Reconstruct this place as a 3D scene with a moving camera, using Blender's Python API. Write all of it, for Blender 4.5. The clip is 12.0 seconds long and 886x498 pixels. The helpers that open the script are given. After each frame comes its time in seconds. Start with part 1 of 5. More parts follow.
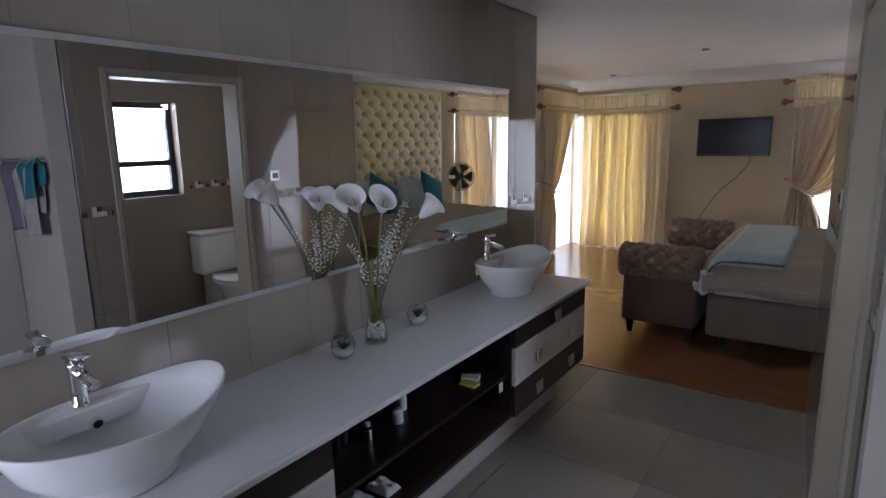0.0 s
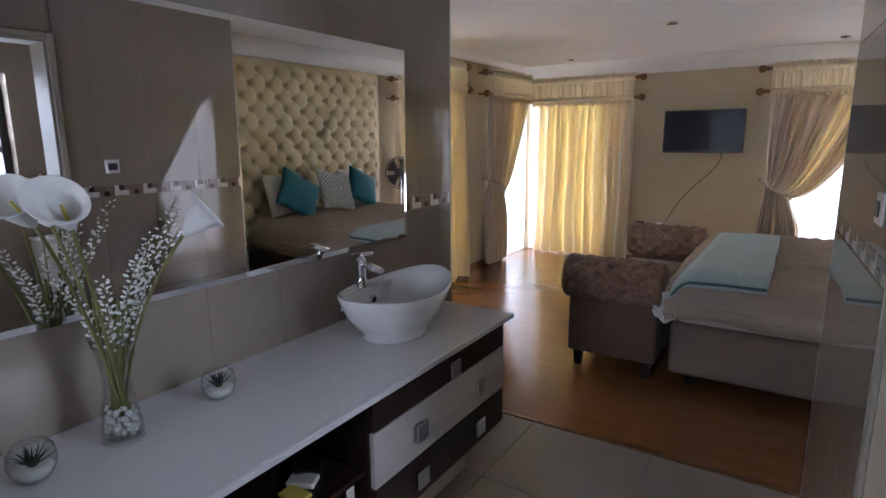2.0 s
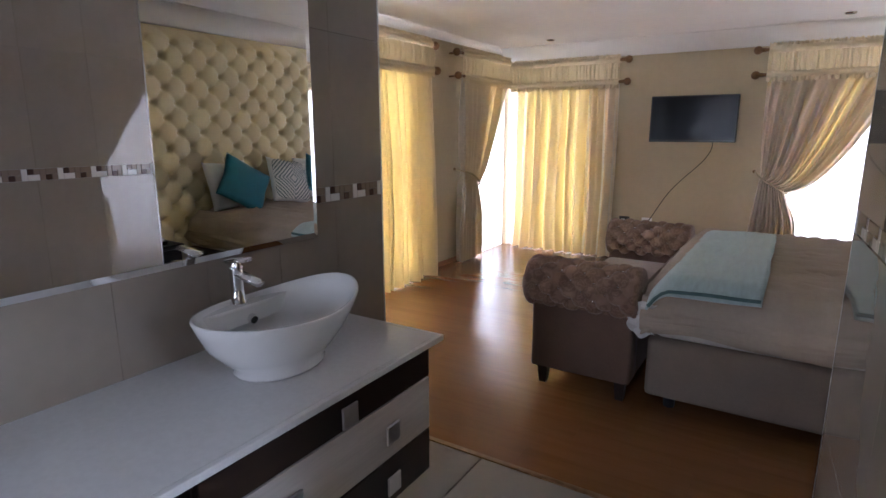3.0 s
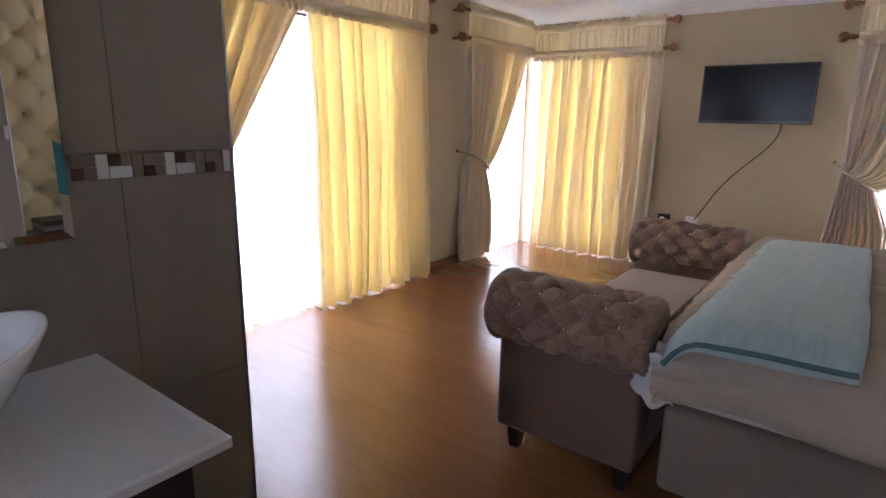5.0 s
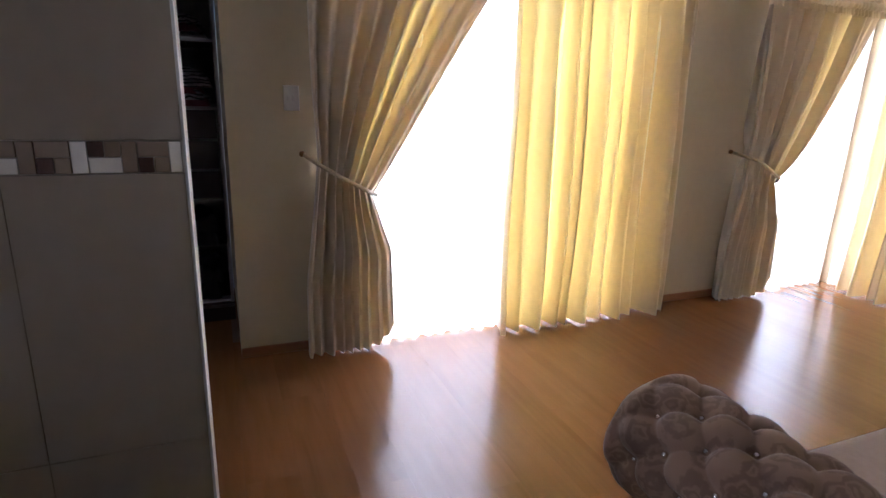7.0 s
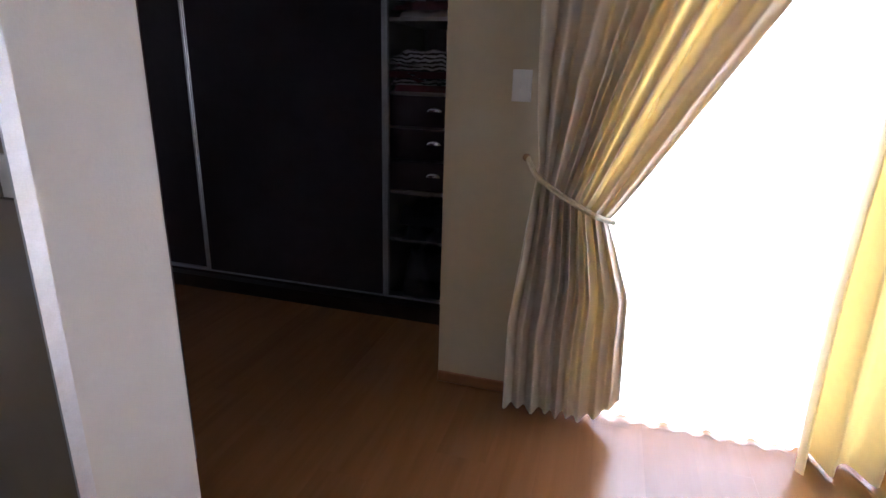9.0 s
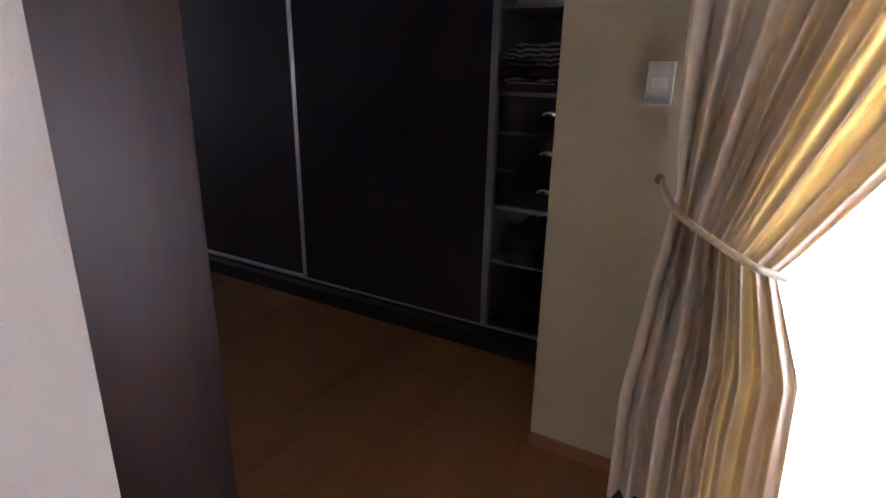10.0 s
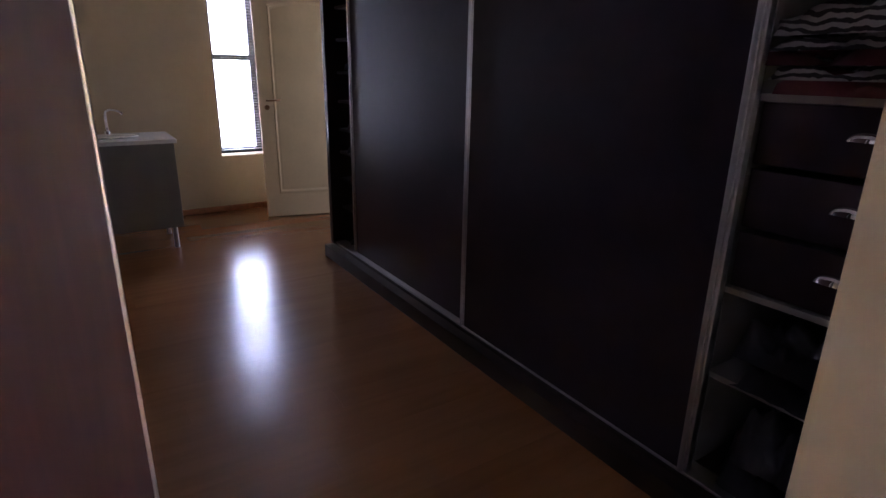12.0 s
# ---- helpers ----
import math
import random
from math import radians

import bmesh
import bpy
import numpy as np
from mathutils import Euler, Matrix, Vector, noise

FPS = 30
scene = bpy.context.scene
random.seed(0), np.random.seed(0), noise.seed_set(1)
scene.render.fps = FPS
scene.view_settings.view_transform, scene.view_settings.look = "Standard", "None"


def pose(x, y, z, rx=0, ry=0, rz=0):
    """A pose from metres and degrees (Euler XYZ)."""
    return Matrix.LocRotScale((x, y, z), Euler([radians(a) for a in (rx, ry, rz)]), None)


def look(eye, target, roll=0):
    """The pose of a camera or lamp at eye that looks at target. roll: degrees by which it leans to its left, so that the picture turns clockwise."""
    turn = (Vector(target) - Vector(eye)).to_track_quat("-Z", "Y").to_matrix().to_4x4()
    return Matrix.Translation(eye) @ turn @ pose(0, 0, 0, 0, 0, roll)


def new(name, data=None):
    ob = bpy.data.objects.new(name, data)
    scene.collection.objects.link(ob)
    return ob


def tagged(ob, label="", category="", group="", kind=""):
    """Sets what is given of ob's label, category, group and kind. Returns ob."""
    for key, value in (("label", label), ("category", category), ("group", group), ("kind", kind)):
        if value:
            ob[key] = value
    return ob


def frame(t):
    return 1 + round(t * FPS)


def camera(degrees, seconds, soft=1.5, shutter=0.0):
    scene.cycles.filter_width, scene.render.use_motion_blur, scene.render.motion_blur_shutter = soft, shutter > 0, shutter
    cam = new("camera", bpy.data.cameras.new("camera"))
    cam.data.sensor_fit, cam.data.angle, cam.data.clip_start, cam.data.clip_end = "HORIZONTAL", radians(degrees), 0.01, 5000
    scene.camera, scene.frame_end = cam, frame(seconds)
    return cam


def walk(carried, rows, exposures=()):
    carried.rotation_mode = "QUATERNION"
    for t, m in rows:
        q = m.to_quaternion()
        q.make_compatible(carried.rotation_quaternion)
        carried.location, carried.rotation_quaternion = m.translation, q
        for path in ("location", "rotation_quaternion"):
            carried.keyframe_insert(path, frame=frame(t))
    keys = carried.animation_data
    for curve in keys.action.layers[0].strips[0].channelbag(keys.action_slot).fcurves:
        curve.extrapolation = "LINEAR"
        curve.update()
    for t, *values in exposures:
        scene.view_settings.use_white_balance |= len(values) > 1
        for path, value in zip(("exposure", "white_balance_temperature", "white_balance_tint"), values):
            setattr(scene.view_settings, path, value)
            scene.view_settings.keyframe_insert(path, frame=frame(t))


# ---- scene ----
cam = camera(77.2, 12.0)
EXPOSURES = [(0, -0.83, 5500, 17), (0.5, -1.08, 5500, 17), (1.5, -0.76, 5500, 17), (2.5, -0.3, 5500, 18), (3.2, -0.14, 5500, 19), (5, -0.08, 5500, 21), (5.5, -0.48, 5500, 21), (6, -0.53, 5450, 21), (6.5, -0.34, 5450, 21), (9, 0.03, 5250, 19), (10, 0.35, 5350, 22), (10.5, 0.95, 5350, 24), (11, 0.98, 5350, 26), (12, 0.62, 5350, 30)]
PATH = [
    (0, (0.113, -0.223, 1.669), (-1.029, 1.374, 1.286), -1.3),
    (0.5, (0.046, -0.007, 1.631), (-1.069, 1.609, 1.249), -1.1),
    (1, (0.011, 0.302, 1.612), (-1.082, 1.932, 1.229), -1.0),
    (1.5, (0.005, 0.55, 1.586), (-1.073, 2.188, 1.196), -0.7),
    (2, (-0.042, 0.845, 1.58), (-1.107, 2.492, 1.188), -0.5),
    (2.5, (-0.068, 1.144, 1.542), (-1.114, 2.8, 1.138), -0.3),
    (3, (-0.079, 1.458, 1.514), (-1.124, 3.112, 1.096), -0.1),
    (3.2, (-0.102, 1.559, 1.498), (-1.14, 3.213, 1.065), 0.2),
    (4.8, (-0.206, 2.467, 1.388), (-1.319, 4.064, 0.928), 0.9),
    (5, (-0.209, 2.557, 1.387), (-1.388, 4.107, 0.928), 1.0),
    (5.5, (-0.245, 2.827, 1.37), (-1.585, 4.234, 0.895), 1.3),
    (6, (-0.306, 3.056, 1.378), (-1.793, 4.302, 0.89), 1.3),
    (6.5, (-0.344, 3.338, 1.36), (-2.001, 4.339, 0.859), 1.4),
    (6.7, (-0.388, 3.418, 1.37), (-2.101, 4.315, 0.859), 1.6),
    (8.5, (-0.924, 4.191, 1.417), (-2.822, 3.986, 0.82), 2.1),
    (9, (-1.146, 4.263, 1.413), (-2.973, 3.729, 0.798), 1.6),
    (9.5, (-1.403, 4.248, 1.401), (-3.144, 3.484, 0.783), 1.3),
    (10, (-1.62, 4.22, 1.395), (-3.262, 3.264, 0.773), 1.1),
    (10.5, (-1.907, 4.204, 1.384), (-3.383, 3.0, 0.774), 1.1),
    (11, (-2.131, 4.164, 1.375), (-3.412, 2.761, 0.751), 0.5),
    (11.5, (-2.34, 4.03, 1.333), (-3.481, 2.501, 0.732), 1.1),
    (12, (-2.548, 3.901, 1.34), (-3.584, 2.304, 0.726), 1.0),
]
walk(cam, [(t, look(eye, target, roll)) for t, eye, target, roll in PATH], EXPOSURES)

# ---- world and large lights ----
world = bpy.data.worlds.new("sky")
scene.world = world
world.use_nodes = True
wn = world.node_tree
sky = wn.nodes.new("ShaderNodeTexSky")
sky.sky_type, sky.sun_disc, sky.sun_elevation, sky.sun_rotation = "NISHITA", False, radians(60), radians(64)
wn.links.new(sky.outputs[0], wn.nodes["Background"].inputs[0])
wn.nodes["Background"].inputs[1].default_value = 0.12
sun = new("sun", bpy.data.lights.new("sun", "SUN"))
sun.data.energy, sun.data.angle, sun.data.color = 4.5, radians(1), (1, 0.96, 0.90)
sun.matrix_world = look((0, 0, 0), (-0.45, -0.22, -0.87))


def window_light(name, eye, target, w, h, watts, color=(1, 0.985, 0.96)):
    ob = new(name, bpy.data.lights.new(name, "AREA"))
    ob.data.shape, ob.data.size, ob.data.size_y, ob.data.energy, ob.data.color = "RECTANGLE", w, h, watts, color
    ob.matrix_world = look(eye, target)
    return ob


CEIL = 2.5
XW, YT, XH = -3.39, 8.2, 1.47     # curtain wall, television wall, headboard wall
window_light("daylight_sliding_door", (-3.66, 5.185, 1.06), (0, 5.185, 1.0), 2.07, 2.04, 225)
window_light("daylight_corner_side", (-3.66, 7.65, 1.06), (0, 7.65, 1.0), 0.95, 2.04, 100)
window_light("daylight_corner_end", (-2.66, 8.47, 1.06), (-2.66, 4.8, 1.0), 1.2, 2.04, 118)
window_light("daylight_end_window", (0.5, 8.47, 1.06), (0.5, 4.8, 1.0), 1.7, 2.04, 130)
window_light("daylight_east_corner", (1.74, 7.58, 1.06), (-2, 7.58, 1.0), 1.0, 2.04, 70)
# warm fill added beyond the doorway to brighten the cream door; source unseen
window_light("added_door_fill", (-5.1, -0.58, 1.05), (-3.2, -0.7, 0.8), 0.75, 1.9, 4, (1, 0.84, 0.55))
# fill lamp added out of view to brighten the basins and counter
window_light("added_bath_fill", (-0.95, -2.04, 1.4), (-1.5, 0.2, -0.2), 0.9, 0.9, 55, (0.95, 0.97, 1))
window_light("daylight_toilet_window", (1.74, 2.325, 1.59), (-1.4, 1.7, 0.75), 0.55, 0.82, 42, (0.89, 0.95, 1))
window_light("daylight_dressing_window", (-3.86, -1.9, 1.3), (-3.86, 5, 1.1), 0.42, 1.5, 26, (0.95, 0.97, 1))


# ---- materials ----
def node_mat(name):
    m = bpy.data.materials.new(name)
    m.use_nodes = True
    nt = m.node_tree
    return m, nt, nt.nodes["Principled BSDF"]


def mat(name, color, rough=0.5, metal=0.0, vary=0.15, scale=6.0, bump=0.0, bscale=80.0, coat=0.0, stretch=(1, 1, 1), piece=0.0, spec=0.5, sheen=0.0):
    """Principled material with two scales of noise in colour and roughness, fine bump, and a spread between pieces."""
    m, nt, p = node_mat(name)
    L = nt.links.new
    tc = nt.nodes.new("ShaderNodeTexCoord")
    mp = nt.nodes.new("ShaderNodeMapping")
    mp.inputs["Scale"].default_value = stretch
    L(tc.outputs["Object"], mp.inputs[0])
    n1, n2 = nt.nodes.new("ShaderNodeTexNoise"), nt.nodes.new("ShaderNodeTexNoise")
    n1.inputs["Scale"].default_value, n2.inputs["Scale"].default_value = scale, scale * 7.3
    n1.inputs["Detail"].default_value = 5
    for n in (n1, n2):
        L(mp.outputs[0], n.inputs["Vector"])
    add = nt.nodes.new("ShaderNodeMath")
    add.operation = "MULTIPLY_ADD"
    L(n2.outputs[0], add.inputs[0])
    add.inputs[1].default_value = 0.5
    L(n1.outputs[0], add.inputs[2])
    ramp = nt.nodes.new("ShaderNodeMapRange")
    L(add.outputs[0], ramp.inputs[0])
    ramp.inputs[1].default_value, ramp.inputs[2].default_value = 0.45, 1.05
    ramp.inputs[3].default_value, ramp.inputs[4].default_value = 1 - vary, 1 + vary
    value = ramp.outputs[0]
    if piece:
        oi = nt.nodes.new("ShaderNodeObjectInfo")
        r2 = nt.nodes.new("ShaderNodeMapRange")
        L(oi.outputs["Random"], r2.inputs[0])
        r2.inputs[3].default_value, r2.inputs[4].default_value = 1 - piece, 1 + piece
        mu = nt.nodes.new("ShaderNodeMath")
        mu.operation = "MULTIPLY"
        L(value, mu.inputs[0])
        L(r2.outputs[0], mu.inputs[1])
        value = mu.outputs[0]
    vm = nt.nodes.new("ShaderNodeVectorMath")
    vm.operation = "SCALE"
    vm.inputs[0].default_value = color
    L(value, vm.inputs["Scale"])
    L(vm.outputs[0], p.inputs["Base Color"])
    rr = nt.nodes.new("ShaderNodeMapRange")
    L(n1.outputs[0], rr.inputs[0])
    rr.inputs[3].default_value, rr.inputs[4].default_value = rough * 0.85, min(1, rough * 1.15)
    L(rr.outputs[0], p.inputs["Roughness"])
    p.inputs["Metallic"].default_value = metal
    p.inputs["Specular IOR Level"].default_value = spec
    p.inputs["Coat Weight"].default_value = coat
    p.inputs["Coat Roughness"].default_value = 0.08
    if sheen:
        p.inputs["Sheen Weight"].default_value = sheen
        p.inputs["Sheen Roughness"].default_value = 0.4
    if bump:
        nb = nt.nodes.new("ShaderNodeTexNoise")
        nb.inputs["Scale"].default_value = bscale
        L(mp.outputs[0], nb.inputs["Vector"])
        b = nt.nodes.new("ShaderNodeBump")
        b.inputs["Strength"].default_value, b.inputs["Distance"].default_value = bump, 0.004
        L(nb.outputs[0], b.inputs["Height"])
        L(b.outputs[0], p.inputs["Normal"])
    return m


def wood_mat(name, color, dark, rough, along="x", piece=0.1, coat=0.0, grain=22.0, tilt=0.0, spec=0.5, relief=1.0):
    """Wood with stretched grain along one axis; tilt: how far boards lie out of level with one another."""
    m, nt, p = node_mat(name)
    L = nt.links.new
    tc = nt.nodes.new("ShaderNodeTexCoord")
    oi = nt.nodes.new("ShaderNodeObjectInfo")
    off = nt.nodes.new("ShaderNodeVectorMath")
    off.operation = "MULTIPLY_ADD"
    L(oi.outputs["Random"], off.inputs[0])
    off.inputs[1].default_value = (7, 13, 5)
    L(tc.outputs["Object"], off.inputs[2])
    mp = nt.nodes.new("ShaderNodeMapping")
    mp.inputs["Scale"].default_value = {"x": (0.09, 1, 1), "y": (1, 0.09, 1), "z": (1, 1, 0.07)}[along]
    L(off.outputs[0], mp.inputs[0])
    n = nt.nodes.new("ShaderNodeTexNoise")
    n.inputs["Scale"].default_value, n.inputs["Detail"].default_value, n.inputs["Distortion"].default_value = grain, 7, 0.6
    L(mp.outputs[0], n.inputs["Vector"])
    big = nt.nodes.new("ShaderNodeTexNoise")
    big.inputs["Scale"].default_value = grain * 0.22
    L(mp.outputs[0], big.inputs["Vector"])
    a = nt.nodes.new("ShaderNodeMath")
    a.operation = "MULTIPLY_ADD"
    L(big.outputs[0], a.inputs[0])
    a.inputs[1].default_value = 0.7
    L(n.outputs[0], a.inputs[2])
    cr = nt.nodes.new("ShaderNodeValToRGB")
    cr.color_ramp.elements[0].position, cr.color_ramp.elements[1].position = 0.55, 1.1
    cr.color_ramp.elements[0].color, cr.color_ramp.elements[1].color = (*dark, 1), (*color, 1)
    L(a.outputs[0], cr.inputs[0])
    r2 = nt.nodes.new("ShaderNodeMapRange")
    L(oi.outputs["Random"], r2.inputs[0])
    r2.inputs[3].default_value, r2.inputs[4].default_value = 1 - piece, 1 + piece
    vm = nt.nodes.new("ShaderNodeVectorMath")
    vm.operation = "SCALE"
    L(cr.outputs[0], vm.inputs[0])
    L(r2.outputs[0], vm.inputs["Scale"])
    L(vm.outputs[0], p.inputs["Base Color"])
    rr = nt.nodes.new("ShaderNodeMapRange")
    L(n.outputs[0], rr.inputs[0])
    rr.inputs[3].default_value, rr.inputs[4].default_value = rough * (1 - 0.2 * relief), rough * (1 + 0.25 * relief)
    L(rr.outputs[0], p.inputs["Roughness"])
    p.inputs["Coat Weight"].default_value = coat
    p.inputs["Coat Roughness"].default_value = 0.15
    b = nt.nodes.new("ShaderNodeBump")
    b.inputs["Strength"].default_value, b.inputs["Distance"].default_value = 0.12 * relief, 0.002
    L(n.outputs[0], b.inputs["Height"])
    normal = b.outputs[0]
    p.inputs["Specular IOR Level"].default_value = spec
    if tilt:
        spread = nt.nodes.new("ShaderNodeMapRange")
        L(oi.outputs["Random"], spread.inputs[0])
        spread.inputs[3].default_value, spread.inputs[4].default_value = -tilt, tilt
        lean = nt.nodes.new("ShaderNodeVectorMath")
        lean.operation = "MULTIPLY_ADD"
        L(spread.outputs[0], lean.inputs[0])
        lean.inputs[1].default_value = (0.3, 1, 0)
        L(b.outputs[0], lean.inputs[2])
        unit = nt.nodes.new("ShaderNodeVectorMath")
        unit.operation = "NORMALIZE"
        L(lean.outputs[0], unit.inputs[0])
        normal = unit.outputs[0]
    L(normal, p.inputs["Normal"])
    return m


def cloth_mat(name, color, through_color, share, vary=0.12, scale=30.0):
    """Cloth that lets part of the light through."""
    m, nt, p = node_mat(name)
    L = nt.links.new
    p.inputs["Base Color"].default_value = (*color, 1)
    p.inputs["Roughness"].default_value = 0.75
    p.inputs["Sheen Weight"].default_value = 0.25
    tr = nt.nodes.new("ShaderNodeBsdfTranslucent")
    tc = nt.nodes.new("ShaderNodeTexCoord")
    n = nt.nodes.new("ShaderNodeTexNoise")
    n.inputs["Scale"].default_value, n.inputs["Detail"].default_value = scale, 6
    L(tc.outputs["Object"], n.inputs["Vector"])
    mr = nt.nodes.new("ShaderNodeMapRange")
    L(n.outputs[0], mr.inputs[0])
    mr.inputs[1].default_value, mr.inputs[2].default_value = 0.3, 0.7
    mr.inputs[3].default_value, mr.inputs[4].default_value = 1 - vary, 1 + vary
    for col, sock in ((color, p.inputs["Base Color"]), (through_color, tr.inputs[0])):
        vm = nt.nodes.new("ShaderNodeVectorMath")
        vm.operation = "SCALE"
        vm.inputs[0].default_value = col
        L(mr.outputs[0], vm.inputs["Scale"])
        L(vm.outputs[0], sock)
    b = nt.nodes.new("ShaderNodeBump")
    b.inputs["Strength"].default_value, b.inputs["Distance"].default_value = 0.25, 0.002
    nb = nt.nodes.new("ShaderNodeTexNoise")
    nb.inputs["Scale"].default_value = 260
    L(tc.outputs["Object"], nb.inputs["Vector"])
    L(nb.outputs[0], b.inputs["Height"])
    L(b.outputs[0], p.inputs["Normal"])
    mix = nt.nodes.new("ShaderNodeMixShader")
    mix.inputs[0].default_value = share
    L(p.outputs[0], mix.inputs[1])
    L(tr.outputs[0], mix.inputs[2])
    L(mix.outputs[0], nt.nodes["Material Output"].inputs[0])
    return m


def glass_mat(name, rough=0.0, color=(1, 1, 1)):
    m, nt, p = node_mat(name)
    p.inputs["Base Color"].default_value = (*color, 1)
    p.inputs["Transmission Weight"].default_value = 1
    p.inputs["Roughness"].default_value = rough
    p.inputs["IOR"].default_value = 1.45
    return m


def damask_mat(name, light, dark):
    """Velvet with a flowered damask figure."""
    m, nt, p = node_mat(name)
    L = nt.links.new
    tc = nt.nodes.new("ShaderNodeTexCoord")
    n0 = nt.nodes.new("ShaderNodeTexNoise")
    n0.inputs["Scale"].default_value, n0.inputs["Detail"].default_value = 26, 3
    L(tc.outputs["Object"], n0.inputs["Vector"])
    warp = nt.nodes.new("ShaderNodeVectorMath")
    warp.operation = "MULTIPLY_ADD"
    L(n0.outputs["Color"], warp.inputs[0])
    warp.inputs[1].default_value = (0.036, 0.036, 0.036)
    L(tc.outputs["Object"], warp.inputs[2])
    v = nt.nodes.new("ShaderNodeTexVoronoi")
    v.inputs["Scale"].default_value = 20
    L(warp.outputs[0], v.inputs["Vector"])
    v2 = nt.nodes.new("ShaderNodeTexVoronoi")
    v2.inputs["Scale"].default_value = 60
    L(warp.outputs[0], v2.inputs["Vector"])
    a = nt.nodes.new("ShaderNodeMath")
    a.operation = "MULTIPLY_ADD"
    L(v2.outputs["Distance"], a.inputs[0])
    a.inputs[1].default_value = 0.22
    L(v.outputs["Distance"], a.inputs[2])
    cr = nt.nodes.new("ShaderNodeValToRGB")
    e = cr.color_ramp.elements
    e[0].position, e[1].position = 0.16, 0.26
    e[0].color, e[1].color = (*light, 1), (*dark, 1)
    for at, col in ((0.33, dark), (0.40, light), (0.46, light), (0.54, dark), (0.66, dark), (0.74, light)):
        e.new(at).color = (*col, 1)
    L(a.outputs[0], cr.inputs[0])
    L(cr.outputs[0], p.inputs["Base Color"])
    p.inputs["Roughness"].default_value = 0.85
    p.inputs["Sheen Weight"].default_value = 0.25
    p.inputs["Sheen Roughness"].default_value = 0.35
    b = nt.nodes.new("ShaderNodeBump")
    b.inputs["Strength"].default_value, b.inputs["Distance"].default_value = 0.3, 0.003
    L(a.outputs[0], b.inputs["Height"])
    L(b.outputs[0], p.inputs["Normal"])
    return m


M_PLASTER = mat("beige_paint", (0.53, 0.44, 0.292), 0.7, vary=0.06, scale=2.5, bump=0.15, bscale=160)
M_ENDWALL = mat("light_wall_paint", (0.54, 0.505, 0.46), 0.6, vary=0.05, scale=2.5, bump=0.12, bscale=160)
M_GROUND = mat("outdoor_paving", (0.28, 0.26, 0.23), 0.9, vary=0.2, scale=0.7)
M_CEIL = mat("ceiling_white", (0.82, 0.80, 0.78), 0.85, vary=0.04, scale=1.5, bump=0.08, bscale=200)
M_TILE = mat("glazed_beige_tile", (0.275, 0.232, 0.188), 0.03, vary=0.06, scale=3.0, piece=0.03, spec=0.55)
M_TILEFLOOR = mat("polished_floor_tile", (0.27, 0.242, 0.205), 0.04, vary=0.05, scale=3.0, piece=0.03)
M_GROUT = mat("tile_grout", (0.33, 0.29, 0.25), 0.9, vary=0.2, scale=20)
M_PLANK = wood_mat("laminate_plank", (0.212, 0.093, 0.034), (0.170, 0.071, 0.025), 0.20, "x", 0.05, 0.0, tilt=0.009, relief=0.15)
M_SUBFLOOR = mat("plank_joint", (0.14, 0.07, 0.03), 0.8)
M_SKIRT = wood_mat("skirting_wood", (0.30, 0.13, 0.05), (0.18, 0.07, 0.03), 0.4, "y", 0.05)
M_WENGE = wood_mat("dark_wenge", (0.030, 0.017, 0.013), (0.014, 0.008, 0.007), 0.3, "y", 0.1)
M_BLACKDOOR = mat("black_gloss_board", (0.032, 0.021, 0.030), 0.33, vary=0.2, scale=3, spec=0.35)
M_BROWN = wood_mat("brown_board", (0.046, 0.0185, 0.0165), (0.026, 0.0105, 0.0095), 0.36, "z", 0.05, grain=34, spec=0.36)
M_TRIM = mat("satin_aluminium_trim", (0.60, 0.60, 0.62), 0.5, 1.0, vary=0.1, scale=40)
M_ALU = mat("brushed_aluminium", (0.62, 0.62, 0.64), 0.32, 1.0, vary=0.08, scale=30)
M_CHROME = mat("chrome", (0.82, 0.82, 0.84), 0.06, 1.0, vary=0.03)
M_BRASS = mat("antique_brass", (0.25, 0.145, 0.075), 0.34, 1.0, vary=0.25, scale=30)
M_CERAMIC = mat("white_ceramic", (0.80, 0.80, 0.80), 0.07, vary=0.02, coat=0.4)
M_STONE = mat("white_quartz", (0.66, 0.66, 0.67), 0.16, vary=0.05, scale=60)
M_WHITEBOARD = mat("pale_grain_board", (0.52, 0.485, 0.46), 0.25, vary=0.12, scale=5, stretch=(1, 0.3, 4))
M_CREAM = mat("cream_paint", (0.66, 0.53, 0.31), 0.45, vary=0.06, scale=5)
# cream of the toilet door frame, with shade put into the colour
M_JAMB = mat("shaded_cream_frame_paint", (0.33, 0.295, 0.24), 0.4, vary=0.06, scale=5)
M_WHITE = mat("white_plastic", (0.84, 0.83, 0.81), 0.35, vary=0.03)
M_BLACK = mat("black_plastic", (0.012, 0.012, 0.014), 0.3, vary=0.1)
M_SCREEN = mat("dark_screen", (0.008, 0.008, 0.010), 0.2, vary=0.1, spec=0.2)
M_CURTAIN = cloth_mat("beige_gold_curtain", (0.80, 0.715, 0.605), (0.97, 0.725, 0.20), 0.17, 0.03)
M_VALANCE = cloth_mat("beige_gold_valance", (0.76, 0.65, 0.46), (0.95, 0.78, 0.4), 0.10, 0.03)
M_LINING = cloth_mat("cream_lining", (0.70, 0.64, 0.54), (0.92, 0.78, 0.62), 0.15, 0.03)
# cloth of the unseen layers added behind curtains to temper their glow
M_PALEBACKING = cloth_mat("pale_added_backing", (0.74, 0.69, 0.60), (0.95, 0.86, 0.70), 0.32, 0.03)
M_SHEER = cloth_mat("white_sheer", (0.92, 0.92, 0.92), (0.96, 0.96, 0.97), 0.75, 0.04)
